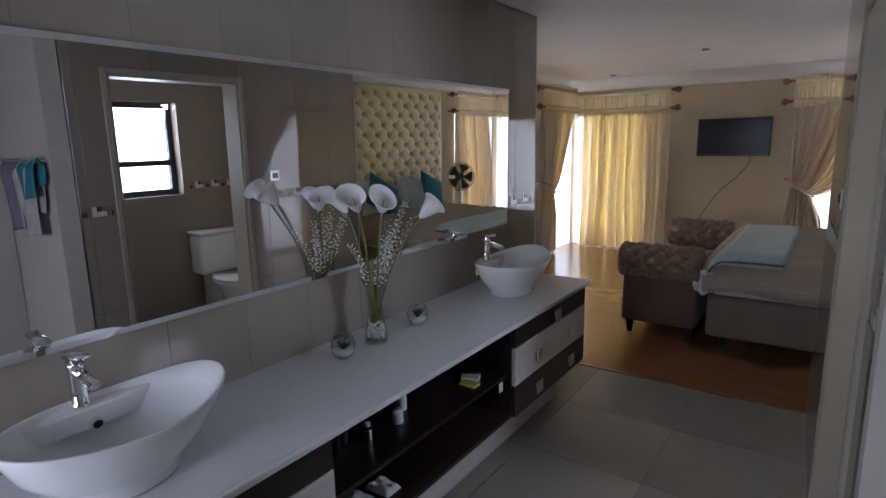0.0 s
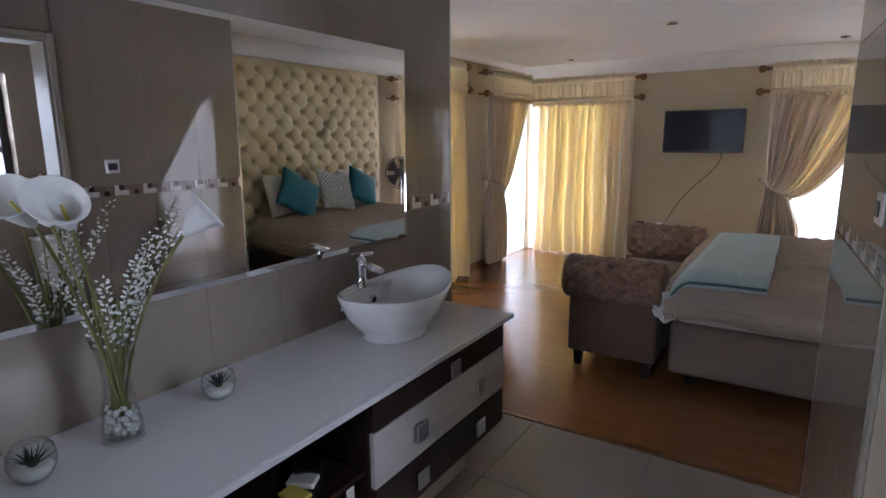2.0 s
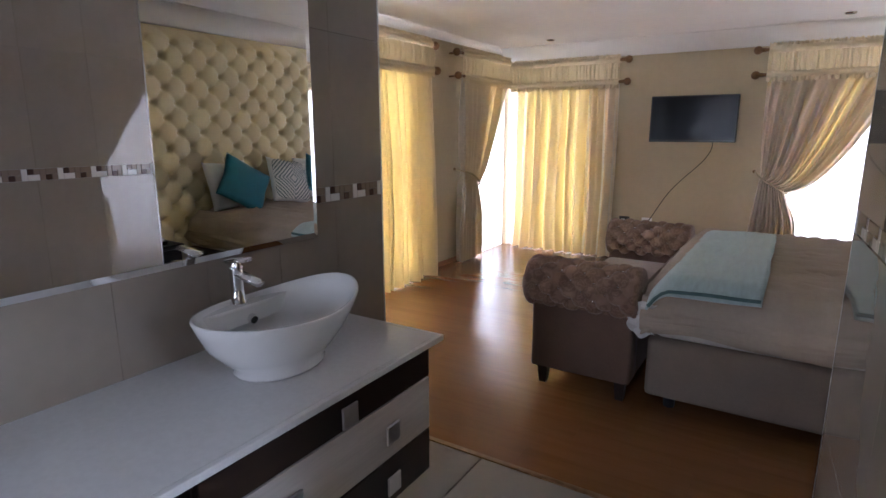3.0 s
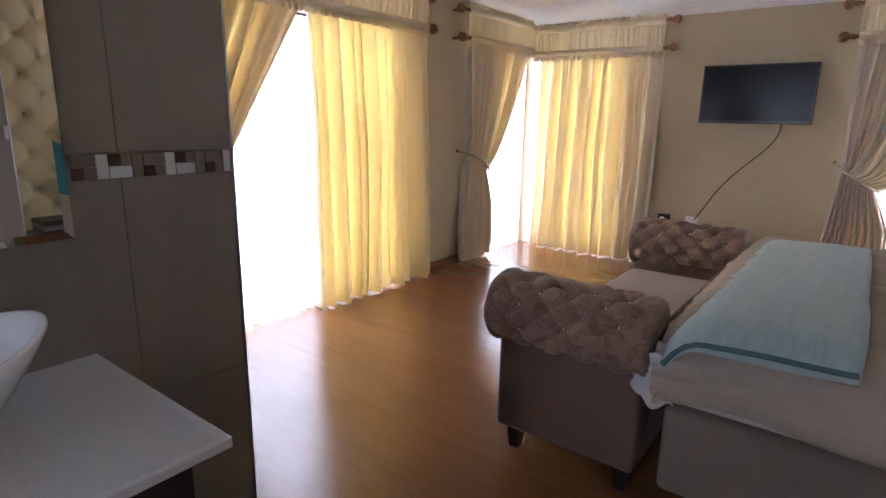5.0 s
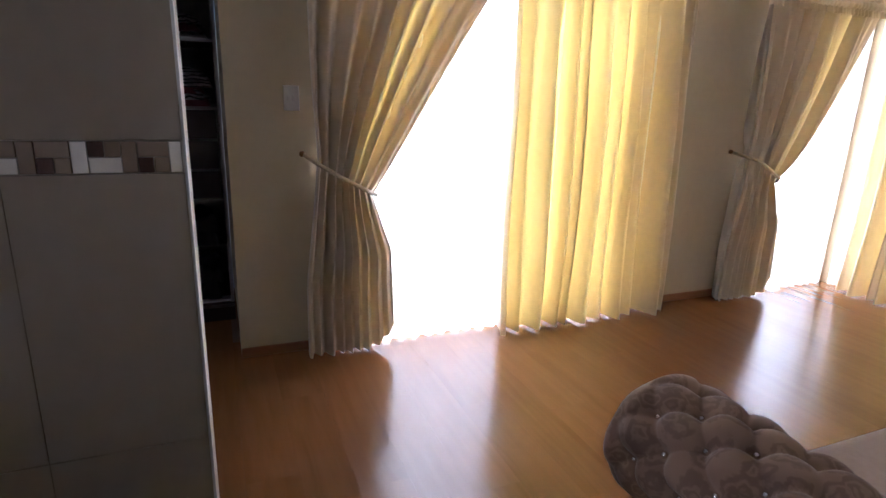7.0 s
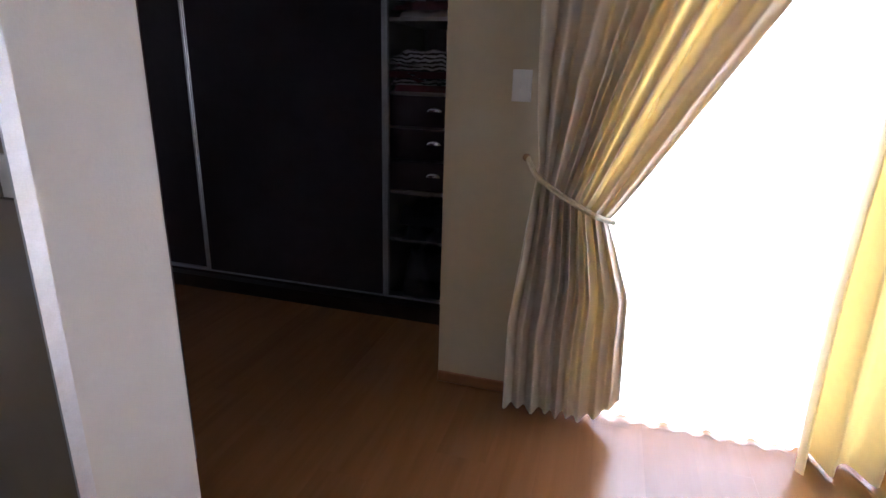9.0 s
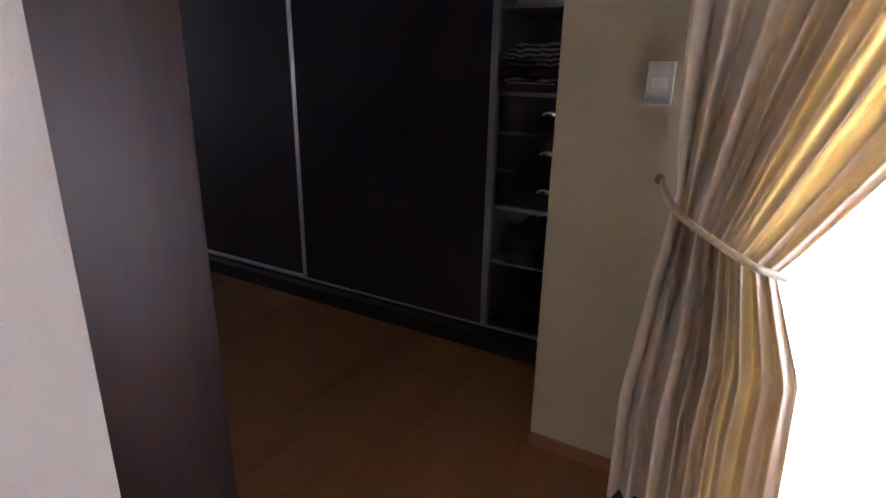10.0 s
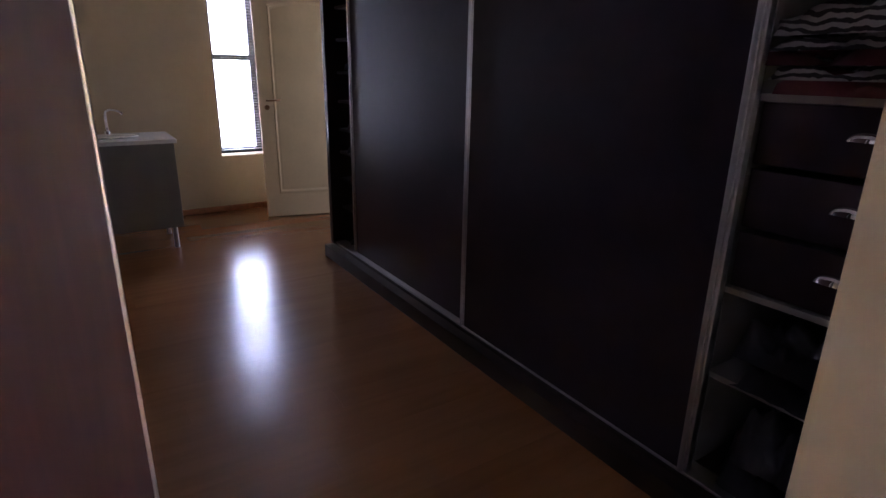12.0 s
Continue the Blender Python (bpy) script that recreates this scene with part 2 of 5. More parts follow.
M_ROPE = mat("gold_rope", (0.52, 0.43, 0.27), 0.5, vary=0.3, scale=120, bump=0.5)
M_DAMASK = damask_mat("brown_damask_velvet", (0.275, 0.175, 0.122), (0.205, 0.126, 0.086))
M_VELVET = mat("taupe_velvet", (0.155, 0.096, 0.067), 0.85, vary=0.12, scale=9, bump=0.2, bscale=300, sheen=0.2)
M_SEAT = mat("pale_taupe_velvet", (0.36, 0.275, 0.22), 0.85, vary=0.12, scale=9, bump=0.2, bscale=300, sheen=0.3)
M_SATIN = mat("gold_satin", (0.62, 0.52, 0.30), 0.42, vary=0.06, scale=6, sheen=0.3)
M_LINEN = mat("ivory_bedlinen", (0.45, 0.37, 0.285), 0.8, vary=0.08, scale=7, bump=0.3, bscale=240)
M_BEDBASE = mat("taupe_bed_base", (0.215, 0.168, 0.127), 0.85, vary=0.08, scale=9, bump=0.3, bscale=260)
M_SHEET = mat("striped_bed_sheet", (0.66, 0.62, 0.56), 0.75, vary=0.12, scale=4, stretch=(0.4, 6, 6))
M_THROW = mat("pale_teal_throw", (0.44, 0.575, 0.565), 0.9, vary=0.14, scale=18, bump=0.8, bscale=320, sheen=0.5, stretch=(3, 0.6, 1))
M_THROWEDGE = mat("dark_teal_edge", (0.10, 0.18, 0.18), 0.9, vary=0.15, scale=30)
M_TEAL = mat("teal_velvet", (0.006, 0.16, 0.20), 0.6, vary=0.12, scale=10, sheen=0.5)
M_MIRROR = mat("mirror_silver", (0.86, 0.86, 0.86), 0.0, 1.0, vary=0.0)
M_GLASS = glass_mat("clear_glass")
M_THIN, nt_thin, _p = node_mat("thin_clear_glass")
_mix, _tr, _gl = nt_thin.nodes.new("ShaderNodeMixShader"), nt_thin.nodes.new("ShaderNodeBsdfTransparent"), nt_thin.nodes.new("ShaderNodeBsdfGlossy")
_lw, _fr = nt_thin.nodes.new("ShaderNodeLayerWeight"), nt_thin.nodes.new("ShaderNodeMath")
_fr.operation = "POWER"
_fr.inputs[1].default_value = 3.5
nt_thin.links.new(_lw.outputs["Facing"], _fr.inputs[0])
_gl.inputs["Roughness"].default_value = 0.02
_tr.inputs[0].default_value = (0.95, 0.96, 0.96, 1)
nt_thin.links.new(_fr.outputs[0], _mix.inputs[0])
nt_thin.links.new(_tr.outputs[0], _mix.inputs[1])
nt_thin.links.new(_gl.outputs[0], _mix.inputs[2])
nt_thin.links.new(_mix.outputs[0], nt_thin.nodes["Material Output"].inputs[0])
M_GREEN = mat("green_stem", (0.15, 0.15, 0.045), 0.5, vary=0.25, scale=30)
M_PETAL = mat("white_petal", (0.80, 0.80, 0.78), 0.5, vary=0.05, scale=20)
M_PLANT = mat("dark_succulent", (0.035, 0.045, 0.03), 0.5, vary=0.3, scale=40)
M_PEBBLE = mat("white_pebbles", (0.66, 0.66, 0.62), 0.6, vary=0.2, scale=90)
M_RED = mat("red_cloth", (0.50, 0.03, 0.06), 0.7, vary=0.15, scale=20)
M_CARCASS = mat("pale_grey_carcass", (0.30, 0.275, 0.265), 0.5, vary=0.06, scale=6)
M_GREYBOX = mat("grey_cabinet_board", (0.12, 0.11, 0.10), 0.45, vary=0.08, scale=6)
M_DARKFRAME = mat("dark_window_frame", (0.03, 0.028, 0.028), 0.4, vary=0.1)
M_CLOTHDARK = mat("dark_clothes", (0.02, 0.02, 0.03), 0.9, vary=0.3, scale=18)
M_CLOTHRED = mat("maroon_clothes", (0.10, 0.02, 0.03), 0.9, vary=0.3, scale=18)
M_CLOTHPALE = mat("pale_clothes", (0.50, 0.48, 0.47), 0.9, vary=0.2, scale=18)
M_STRIPED, nt_str, p_str = node_mat("striped_clothes")
_tc, _wv, _rp = nt_str.nodes.new("ShaderNodeTexCoord"), nt_str.nodes.new("ShaderNodeTexWave"), nt_str.nodes.new("ShaderNodeValToRGB")
_wv.bands_direction = "Z"
_wv.inputs["Scale"].default_value, _wv.inputs["Distortion"].default_value, _wv.inputs["Detail"].default_value = 15, 6, 3
_rp.color_ramp.elements[0].position, _rp.color_ramp.elements[1].position = 0.42, 0.55
_rp.color_ramp.elements[0].color, _rp.color_ramp.elements[1].color = (0.02, 0.015, 0.02, 1), (0.30, 0.27, 0.28, 1)
nt_str.links.new(_tc.outputs["Object"], _wv.inputs["Vector"])
nt_str.links.new(_wv.outputs["Color"], _rp.inputs[0])
nt_str.links.new(_rp.outputs[0], p_str.inputs["Base Color"])
p_str.inputs["Roughness"].default_value = 0.9
M_TOWEL = mat("grey_blue_towel", (0.22, 0.18, 0.26), 0.95, vary=0.25, scale=10, bump=0.6, bscale=300)
M_MOSW = mat("mosaic_white", (0.66, 0.63, 0.60), 0.12, vary=0.06)
M_MOSB = mat("mosaic_brown", (0.085, 0.05, 0.04), 0.12, vary=0.15)
M_MOST = mat("mosaic_taupe", (0.24, 0.18, 0.14), 0.12, vary=0.1)
M_STRIPE = mat("grey_stripe", (0.20, 0.24, 0.25), 0.8)
M_CUSHWHITE = mat("white_cushion", (0.70, 0.69, 0.66), 0.8, vary=0.06, scale=20)
M_PAPER = mat("paper_label", (0.60, 0.58, 0.50), 0.7, vary=0.1)
M_YELLOW = mat("yellow_card", (0.55, 0.45, 0.08), 0.6, vary=0.1)


# ---- building helpers ----
def box(bm, x0, x1, y0, y1, z0, z1, bevel=0.0, segs=1):
    r = bmesh.ops.create_cube(bm, size=1)
    vs = r["verts"]
    bmesh.ops.transform(bm, verts=vs, matrix=Matrix.LocRotScale(((x0 + x1) / 2, (y0 + y1) / 2, (z0 + z1) / 2), None, (abs(x1 - x0), abs(y1 - y0), abs(z1 - z0))))
    if bevel:
        es = list({e for v in vs for e in v.link_edges})
        bmesh.ops.bevel(bm, geom=es, offset=bevel, segments=segs, affect="EDGES", profile=0.5)
    return bm


def B(*a, **k):
    return box(bmesh.new(), *a, **k)


def link_mesh(name, bm, material, smooth=False):
    me = bpy.data.meshes.new(name)
    if smooth:
        for f in bm.faces:
            f.smooth = True
    bm.normal_update()
    bm.to_mesh(me)
    bm.free()
    me.materials.append(material)
    return new(name, me)


def part(name, bm, material, parent, label="", smooth=False):
    ob = link_mesh(name, bm, material, smooth)
    ob.parent = parent
    ob.matrix_parent_inverse = parent.matrix_world.inverted() if parent.type == "MESH" else Matrix.Translation(-parent.location)
    if label:
        tagged(ob, label)
    return ob


def thing(name, at, label, category, group="", kind=""):
    ob = new(name)
    ob.location = at
    ob.empty_display_size = 0.1
    return tagged(ob, label, category, group, kind)


def structure(name, bm, material, label, category="wall", smooth=False):
    return tagged(link_mesh(name, bm, material, smooth), label, category, "", "structure")


def revolve(profile, segs=32, at=(0, 0, 0), sx=1.0, sy=1.0):
    """A turned shape from (radius, height) pairs."""
    bm = bmesh.new()
    rings = []
    for r, z in profile:
        rings.append([bm.verts.new((at[0] + sx * r * math.cos(2 * math.pi * i / segs), at[1] + sy * r * math.sin(2 * math.pi * i / segs), at[2] + z)) for i in range(segs)])
    for a, b in zip(rings, rings[1:]):
        for i in range(segs):
            j = (i + 1) % segs
            bm.faces.new((a[i], a[j], b[j], b[i]))
    if profile[0][0] > 1e-6:
        bm.faces.new(rings[0][::-1])
    if profile[-1][0] > 1e-6:
        bm.faces.new(rings[-1])
    bmesh.ops.remove_doubles(bm, verts=bm.verts, dist=1e-6)
    return bm


def tube(points, radius, segs=10, taper=1.0):
    """A round tube along a list of points."""
    bm = bmesh.new()
    pts = [Vector(p) for p in points]
    rings = []
    for k, p in enumerate(pts):
        d = (pts[min(k + 1, len(pts) - 1)] - pts[max(k - 1, 0)]).normalized()
        up = Vector((0, 0, 1)) if abs(d.z) < 0.95 else Vector((1, 0, 0))
        a = d.cross(up).normalized()
        b = d.cross(a)
        r = radius * (1 + (taper - 1) * k / (len(pts) - 1))
        rings.append([bm.verts.new(p + r * (math.cos(2 * math.pi * i / segs) * a + math.sin(2 * math.pi * i / segs) * b)) for i in range(segs)])
    for a, b in zip(rings, rings[1:]):
        for i in range(segs):
            j = (i + 1) % segs
            bm.faces.new((a[i], a[j], b[j], b[i]))
    bm.faces.new(rings[0][::-1])
    bm.faces.new(rings[-1])
    bmesh.ops.recalc_face_normals(bm, faces=bm.faces)
    return bm


def ball(at, r, sx=1.0, sy=1.0, sz=1.0, u=14, v=8):
    bm = bmesh.new()
    bmesh.ops.create_uvsphere(bm, u_segments=u, v_segments=v, radius=r, matrix=Matrix.LocRotScale(at, None, (sx, sy, sz)))
    return bm


def sheet(nu, nv, f, close_u=False):
    """A surface f(u, v) over the unit square."""
    bm = bmesh.new()
    g = [[bm.verts.new(f(i / nu, j / nv)) for j in range(nv + 1)] for i in range(nu + (0 if close_u else 1))]
    n = len(g)
    for i in range(nu):
        for j in range(nv):
            bm.faces.new((g[i][j], g[(i + 1) % n][j], g[(i + 1) % n][j + 1], g[i][j + 1]))
    return bm


def cut_wall(name, axis, at0, at1, a0, a1, z1, holes, material, label):
    """A wall with openings. axis: the axis along which it runs; holes: (start, end, sill, head)."""
    bm = bmesh.new()

    def piece(s, e, lo, hi):
        if e - s > 1e-4 and hi - lo > 1e-4:
            if axis == "y":
                box(bm, at0, at1, s, e, lo, hi)
            else:
                box(bm, s, e, at0, at1, lo, hi)
    p = a0
    for s, e, lo, hi in sorted(holes):
        piece(p, s, 0, z1)
        piece(s, e, 0, lo)
        piece(s, e, hi, z1)
        p = e
    piece(p, a1, 0, z1)
    return structure(name, bm, material, label)


# ---- structure ----
structure("floor", B(-4.6, XH, 3.56, 8.3, -0.12, -0.012), M_SUBFLOOR, "brown laminate plank floor of the bedroom", "floor")
floor_bed = bpy.data.objects["floor"]
floor_dress = structure("floor_dressing", B(-4.75, -2.05, -1.8, 3.5599, -0.12, -0.012), M_SUBFLOOR, "brown laminate plank floor of the dressing passage", "floor")
floor_bath = structure("floor_bathroom", B(-2.046, 2.0, -1.8, 3.556, -0.12, -0.006), M_GROUT, "polished beige tile floor of the bathroom", "floor")
structure("threshold_strip", B(-1.69, 0.14, 3.545, 3.575, -0.004, 0.006, bevel=0.002), M_BRASS, "thin metal strip between tiles and laminate", "threshold")
structure("ceiling", B(-4.95, 1.9, -2.0, 8.45, CEIL, CEIL + 0.12), M_CEIL, "plain white painted ceiling", "ceiling")

HOLES_W = [(4.15, 6.22, 0.02, 2.08), (7.15, 8.12, 0.02, 2.08)]
HOLES_T = [(-3.28, -2.04, 0.02, 2.08), (-0.33, 1.36, 0.02, 2.08)]
wall_west = cut_wall("wall_west", "y", XW - 0.22, XW, 3.6, YT + 0.22, CEIL, HOLES_W, M_PLASTER, "beige painted wall with sliding door and corner window")
wall_north = cut_wall("wall_north", "x", YT, YT + 0.22, XW, XH + 0.2, CEIL, HOLES_T, M_PLASTER, "beige painted wall behind the television")
cut_wall("wall_east", "y", XH, XH + 0.2, 3.434, YT, CEIL, [(7.05, 8.12, 0.02, 2.08)], M_PLASTER, "beige painted wall behind the headboard")
structure("wall_vanity", B(-1.955, -1.712, -1.8, 3.485, 0, CEIL), M_ENDWALL, "pale painted end of the vanity wall")
cut_wall("wall_dressing_west", "y", -4.95, -4.75, -2.0, 3.6, CEIL, [(-1.0, -0.16, 0, 2.06)], M_PLASTER, "beige painted wall of the dressing room with a doorway")
structure("wall_return", B(-4.95, XW - 0.224, 3.604, 3.8, 0, CEIL), M_PLASTER, "beige wall closing the wardrobe niche")
cut_wall("wall_south_dressing", "x", -2.0, -1.65, -4.75, -2.05, CEIL, [(-4.07, -3.64, 0.53, 2.05)], M_PLASTER, "beige end wall with a tall narrow window")
# the opening is added, unseen, to let the bathroom fill light in
cut_wall("wall_south_bath", "x", -2.0, -1.804, -2.014, 2.0, CEIL, [(-1.4, -0.5, 0.95, 1.85)], M_TILE, "tiled end wall of the bathroom with an added unseen window opening")
structure("ground", B(-300, 300, -300, 300, -0.5, -0.13), M_GROUND, "plain grey paved ground outside", "ground")
cut_wall("wall_toilet_east", "y", 1.5, 1.72, 1.2, 3.296, CEIL, [(2.05, 2.60, 1.18, 2.0)], M_TILE, "tiled toilet wall with a small window")
structure("wall_toilet_south", B(0.205, 1.72, 1.09, 1.198, 0, CEIL), M_ENDWALL, "pale partition beside the toilet")
structure("wall_bath_east", B(0.95, 1.15, -1.8, 1.086, 0, CEIL), M_ENDWALL, "pale painted bathroom side wall")
structure("wall_toilet_north", B(0.262, XH + 0.2, 3.30, 3.43, 0, CEIL), M_PLASTER, "beige wall between bedroom and toilet")

# the tiled wall across from the vanity runs a little askew
SKEW = pose(0.082, 3.43, 0, 0, 0, 3.3)
cross = cut_wall("wall_opposite", "y", 0.012, 0.17, -2.22, 0.0, CEIL, [(-1.99, -1.12, 0, 2.08)], M_GROUT, "tiled wall with the toilet doorway")
cross.matrix_world = SKEW


def cornice(name, axis, at, side, a0, a1, size=1.0):
    """A coved moulding between wall and ceiling."""
    prof = [(0, 0.0)] + [(0.012 + 0.245 * (1 - math.cos(math.radians(7.5 * i))), 0.002 + 0.150 * math.sin(math.radians(7.5 * i))) for i in range(13)] + [(0.262, 0.158), (0, 0.158)]
    bm = bmesh.new()
    ends = []
    for a in (a0, a1):
        ring = []
        for d, h in prof:
            d, z = d * size, CEIL - (0.160 - h) * size
            ring.append(bm.verts.new((at + side * d, a, z) if axis == "y" else (a, at + side * d, z)))
        ends.append(ring)
    n = len(prof)
    for i in range(n):
        bm.faces.new((ends[0][i], ends[0][(i + 1) % n], ends[1][(i + 1) % n], ends[1][i]))
    bm.faces.new(ends[0])
    bm.faces.new(ends[1][::-1])
    bmesh.ops.recalc_face_normals(bm, faces=bm.faces)
    return structure(name, bm, M_CEIL, "white coved plaster cornice", "cornice", smooth=True)


cornice("cornice_west", "y", XW, 1, 3.6, YT, 0.35)
cornice("cornice_north", "x", YT, -1, XW, XH)
cornice("cornice_east", "y", XH, -1, 3.434, YT)




def skirting(name, x0, x1, y0, y1):
    return structure(name, B(x0, x1, y0, y1, 0.0, 0.055, bevel=0.004), M_SKIRT, "low brown wooden skirting", "skirting")


skirting("baseboard_stub", XW, XW + 0.014, 3.6, 4.14)
skirting("baseboard_west", XW, XW + 0.014, 6.23, 7.14)
skirting("baseboard_north", -2.03, -0.34, YT - 0.014, YT)
skirting("baseboard_east", XH - 0.014, XH, 3.434, 7.04)
skirting("baseboard_dressing", -4.75, -2.05, -1.65, -1.636)


def piece_ob(name, me, parent, m):
    ob = new(name, me)
    ob.parent = parent
    ob.matrix_parent_inverse = parent.matrix_world.inverted()
    ob.matrix_basis = m
    return ob


def piece_mesh(name, sx, sy, sz, bevel, material):
    bm = B(0, sx, 0, sy, 0, sz, bevel=bevel)
    me = bpy.data.meshes.new(name)
    bm.to_mesh(me)
    bm.free()
    me.materials.append(material)
    return me


# ---- vanity ----
def vanity():
    t = thing("vanity_unit", (-1.4, 1.2, 0), "dark wooden vanity with pale drawer fronts and open shelves", "vanity")
    part("plinth", B(-1.70, -1.29, -0.7, 2.96, 0, 0.28), M_WHITEBOARD, t, "pale tiled plinth")
    part("bottom_board", B(-1.70, -1.135, -0.7, 3.0, 0.28, 0.30), M_WENGE, t)
    part("top_board", B(-1.70, -1.135, -0.7, 3.0, 0.74, 0.758), M_WENGE, t)
    part("back_board", B(-1.70, -1.69, -0.7, 3.0, 0.30, 0.74), M_WENGE, t)
    for y0 in (-0.7, 0.85, 2.08, 2.98):
        part("side_panel", B(-1.689, -1.135, y0, y0 + 0.02, 0.30, 0.74), M_WENGE, t)
    part("shelf", B(-1.689, -1.15, 0.872, 2.078, 0.50, 0.518), M_WENGE, t)
    for y0, y1 in ((2.085, 2.998), (-0.06, 0.868)):
        for z0, z1, m, lab in ((0.655, 0.756, M_WENGE, ""), (0.452, 0.650, M_WHITEBOARD, "pale grained drawer front"), (0.285, 0.447, M_WENGE, "")):
            d = part("drawer", B(-1.134, -1.112, y0, y1, z0, z1, bevel=0.002), m, t, lab)
            for k in ((0.52,) if z0 > 0.6 else (0.27, 0.74)):
                yc, zc = y0 + k * (y1 - y0), (z0 + z1) / 2
                bm = B(-1.112, -1.098, yc - 0.012, yc + 0.012, zc - 0.012, zc + 0.012)
                box(bm, -1.098, -1.09, yc - 0.034, yc + 0.034, zc - 0.034, zc + 0.034, bevel=0.003)
                part("handle", bm, M_ALU, d, "square brushed metal handle")
    return t


vanity()
ct = thing("countertop", (-1.4, 1.16, 0.76), "white quartz countertop on the vanity", "countertop")
part("slab", B(-1.70, -1.115, -0.75, 3.05, 0.76, 0.79), M_STONE, ct)
part("front_edge", B(-1.1149, -1.095, -0.75, 3.0705, 0.768, 0.7905, bevel=0.003, segs=2), M_STONE, ct, "rounded quartz front edge")
part("end_edge", B(-1.70, -1.1151, 3.0501, 3.07, 0.768, 0.7905, bevel=0.003, segs=2), M_STONE, ct)


def basin(yc):
    t = thing("wash_basin", (-1.42, yc, 0.79), "white oval ceramic vessel basin with one raised end", "basin", "basins on the vanity")
    bm = bmesh.new()
    N = 48
    XC = -1.40

    def ring(L, W, z, tilt, dy=0.0):
        out = []
        for i in range(N):
            a = 2 * math.pi * i / N
            s, c = math.sin(a), math.cos(a)
            rise = tilt * (0.42 * max(0, s) ** 2 + 0.14 * max(0, -s) ** 2)
            out.append(bm.verts.new((XC + W * c, yc + dy + L * s, 0.79 + z + rise)))
        return out
    rings = [ring(0.150, 0.118, 0.0, 0), ring(0.155, 0.123, 0.010, 0), ring(0.147, 0.117, 0.024, 0), ring(0.190, 0.142, 0.058, 0.005), ring(0.240, 0.170, 0.105, 0.03, 0.006),
             ring(0.272, 0.188, 0.150, 0.075, 0.014), ring(0.290, 0.197, 0.182, 0.10, 0.018), ring(0.288, 0.195, 0.187, 0.10, 0.018), ring(0.280, 0.187, 0.186, 0.10, 0.018), ring(0.262, 0.176, 0.150, 0.06, 0.012),
             ring(0.225, 0.150, 0.090, 0.02, 0.008), ring(0.15, 0.11, 0.050, 0), ring(0.03, 0.03, 0.040, 0)]
    for a, b in zip(rings, rings[1:]):
        for i in range(N):
            j = (i + 1) % N
            bm.faces.new((a[i], a[j], b[j], b[i]))
    bm.faces.new(rings[0][::-1])
    bm.faces.new(rings[-1])
    part("bowl", bm, M_CERAMIC, t, smooth=True)
    bm = bmesh.new()
    rows = []
    for zz in (0.905, 0.958, 0.964):
        ins, outs = [], []
        for i in range(17):
            q = -0.17 + 0.34 * i / 16
            e = 0.186 * math.sqrt(max(0.02, 1 - ((q - 0.015) / 0.285) ** 2))
            ins.append(bm.verts.new((min(-1.525 - (0.0 if zz < 0.96 else 0.006), XC - e + 0.01 + 0.055 * (1 - (q / 0.17) ** 2)), yc + q, zz)))
            outs.append(bm.verts.new((XC - e, yc + q, zz)))
        rows.append(ins + outs[::-1])
    for a, b in zip(rows, rows[1:]):
        for i in range(len(a)):
            j = (i + 1) % len(a)
            bm.faces.new((a[i], a[j], b[j], b[i]))
    for i in range(16):
        bm.faces.new((rows[2][i], rows[2][i + 1], rows[2][32 - i], rows[2][33 - i]))
    bmesh.ops.recalc_face_normals(bm, faces=bm.faces)
    part("tap_ledge", bm, M_CERAMIC, t)
    part("overflow_ring", tube([(-1.530, yc + 0.0, 0.918), (-1.512, yc + 0.0, 0.914)], 0.017, 18), M_CHROME, t)
    part("overflow_hole", tube([(-1.512, yc + 0.0, 0.9141), (-1.5105, yc + 0.0, 0.9138)], 0.0125, 18), M_BLACK, t)
    part("drain", revolve([(0.0, 0.0), (0.03, 0.0), (0.03, 0.004), (0.0, 0.006)], 20, (XC, yc, 0.829)), M_CHROME, t)
    # mixer tap
    yt = yc - 0.015
    f = thing("mixer_tap", (-1.565, yt, 0.964), "chrome mixer tap with a flat lever", "tap", "taps on the basins")
    part("tap_body", revolve([(0.027, 0.0), (0.027, 0.006), (0.022, 0.012), (0.0205, 0.06), (0.0215, 0.105), (0.023, 0.118), (0.023, 0.126), (0.0, 0.128)], 24, (-1.565, yt, 0.964)), M_CHROME, f, smooth=True)

    def bar(m, size, bevel):
        bm = bmesh.new()
        r = bmesh.ops.create_cube(bm, size=1)
        bmesh.ops.transform(bm, verts=r["verts"], matrix=m @ Matrix.Diagonal((*size, 1)))
        bmesh.ops.bevel(bm, geom=bm.edges[:], offset=bevel, segments=3, affect="EDGES")
        return bm
    part("spout", bar(pose(-1.508, yt, 1.058, 0, 10, 0), (0.125, 0.034, 0.024), 0.008), M_CHROME, f, smooth=True)
    part("lever_neck", revolve([(0.016, 0.0), (0.014, 0.012), (0.0, 0.013)], 18, (-1.565, yt, 1.091)), M_CHROME, f)
    part("lever", bar(pose(-1.553, yt, 1.110, 0, -9, 0), (0.105, 0.042, 0.013), 0.005), M_CHROME, f, smooth=True)


basin(2.58)
basin(0.375)

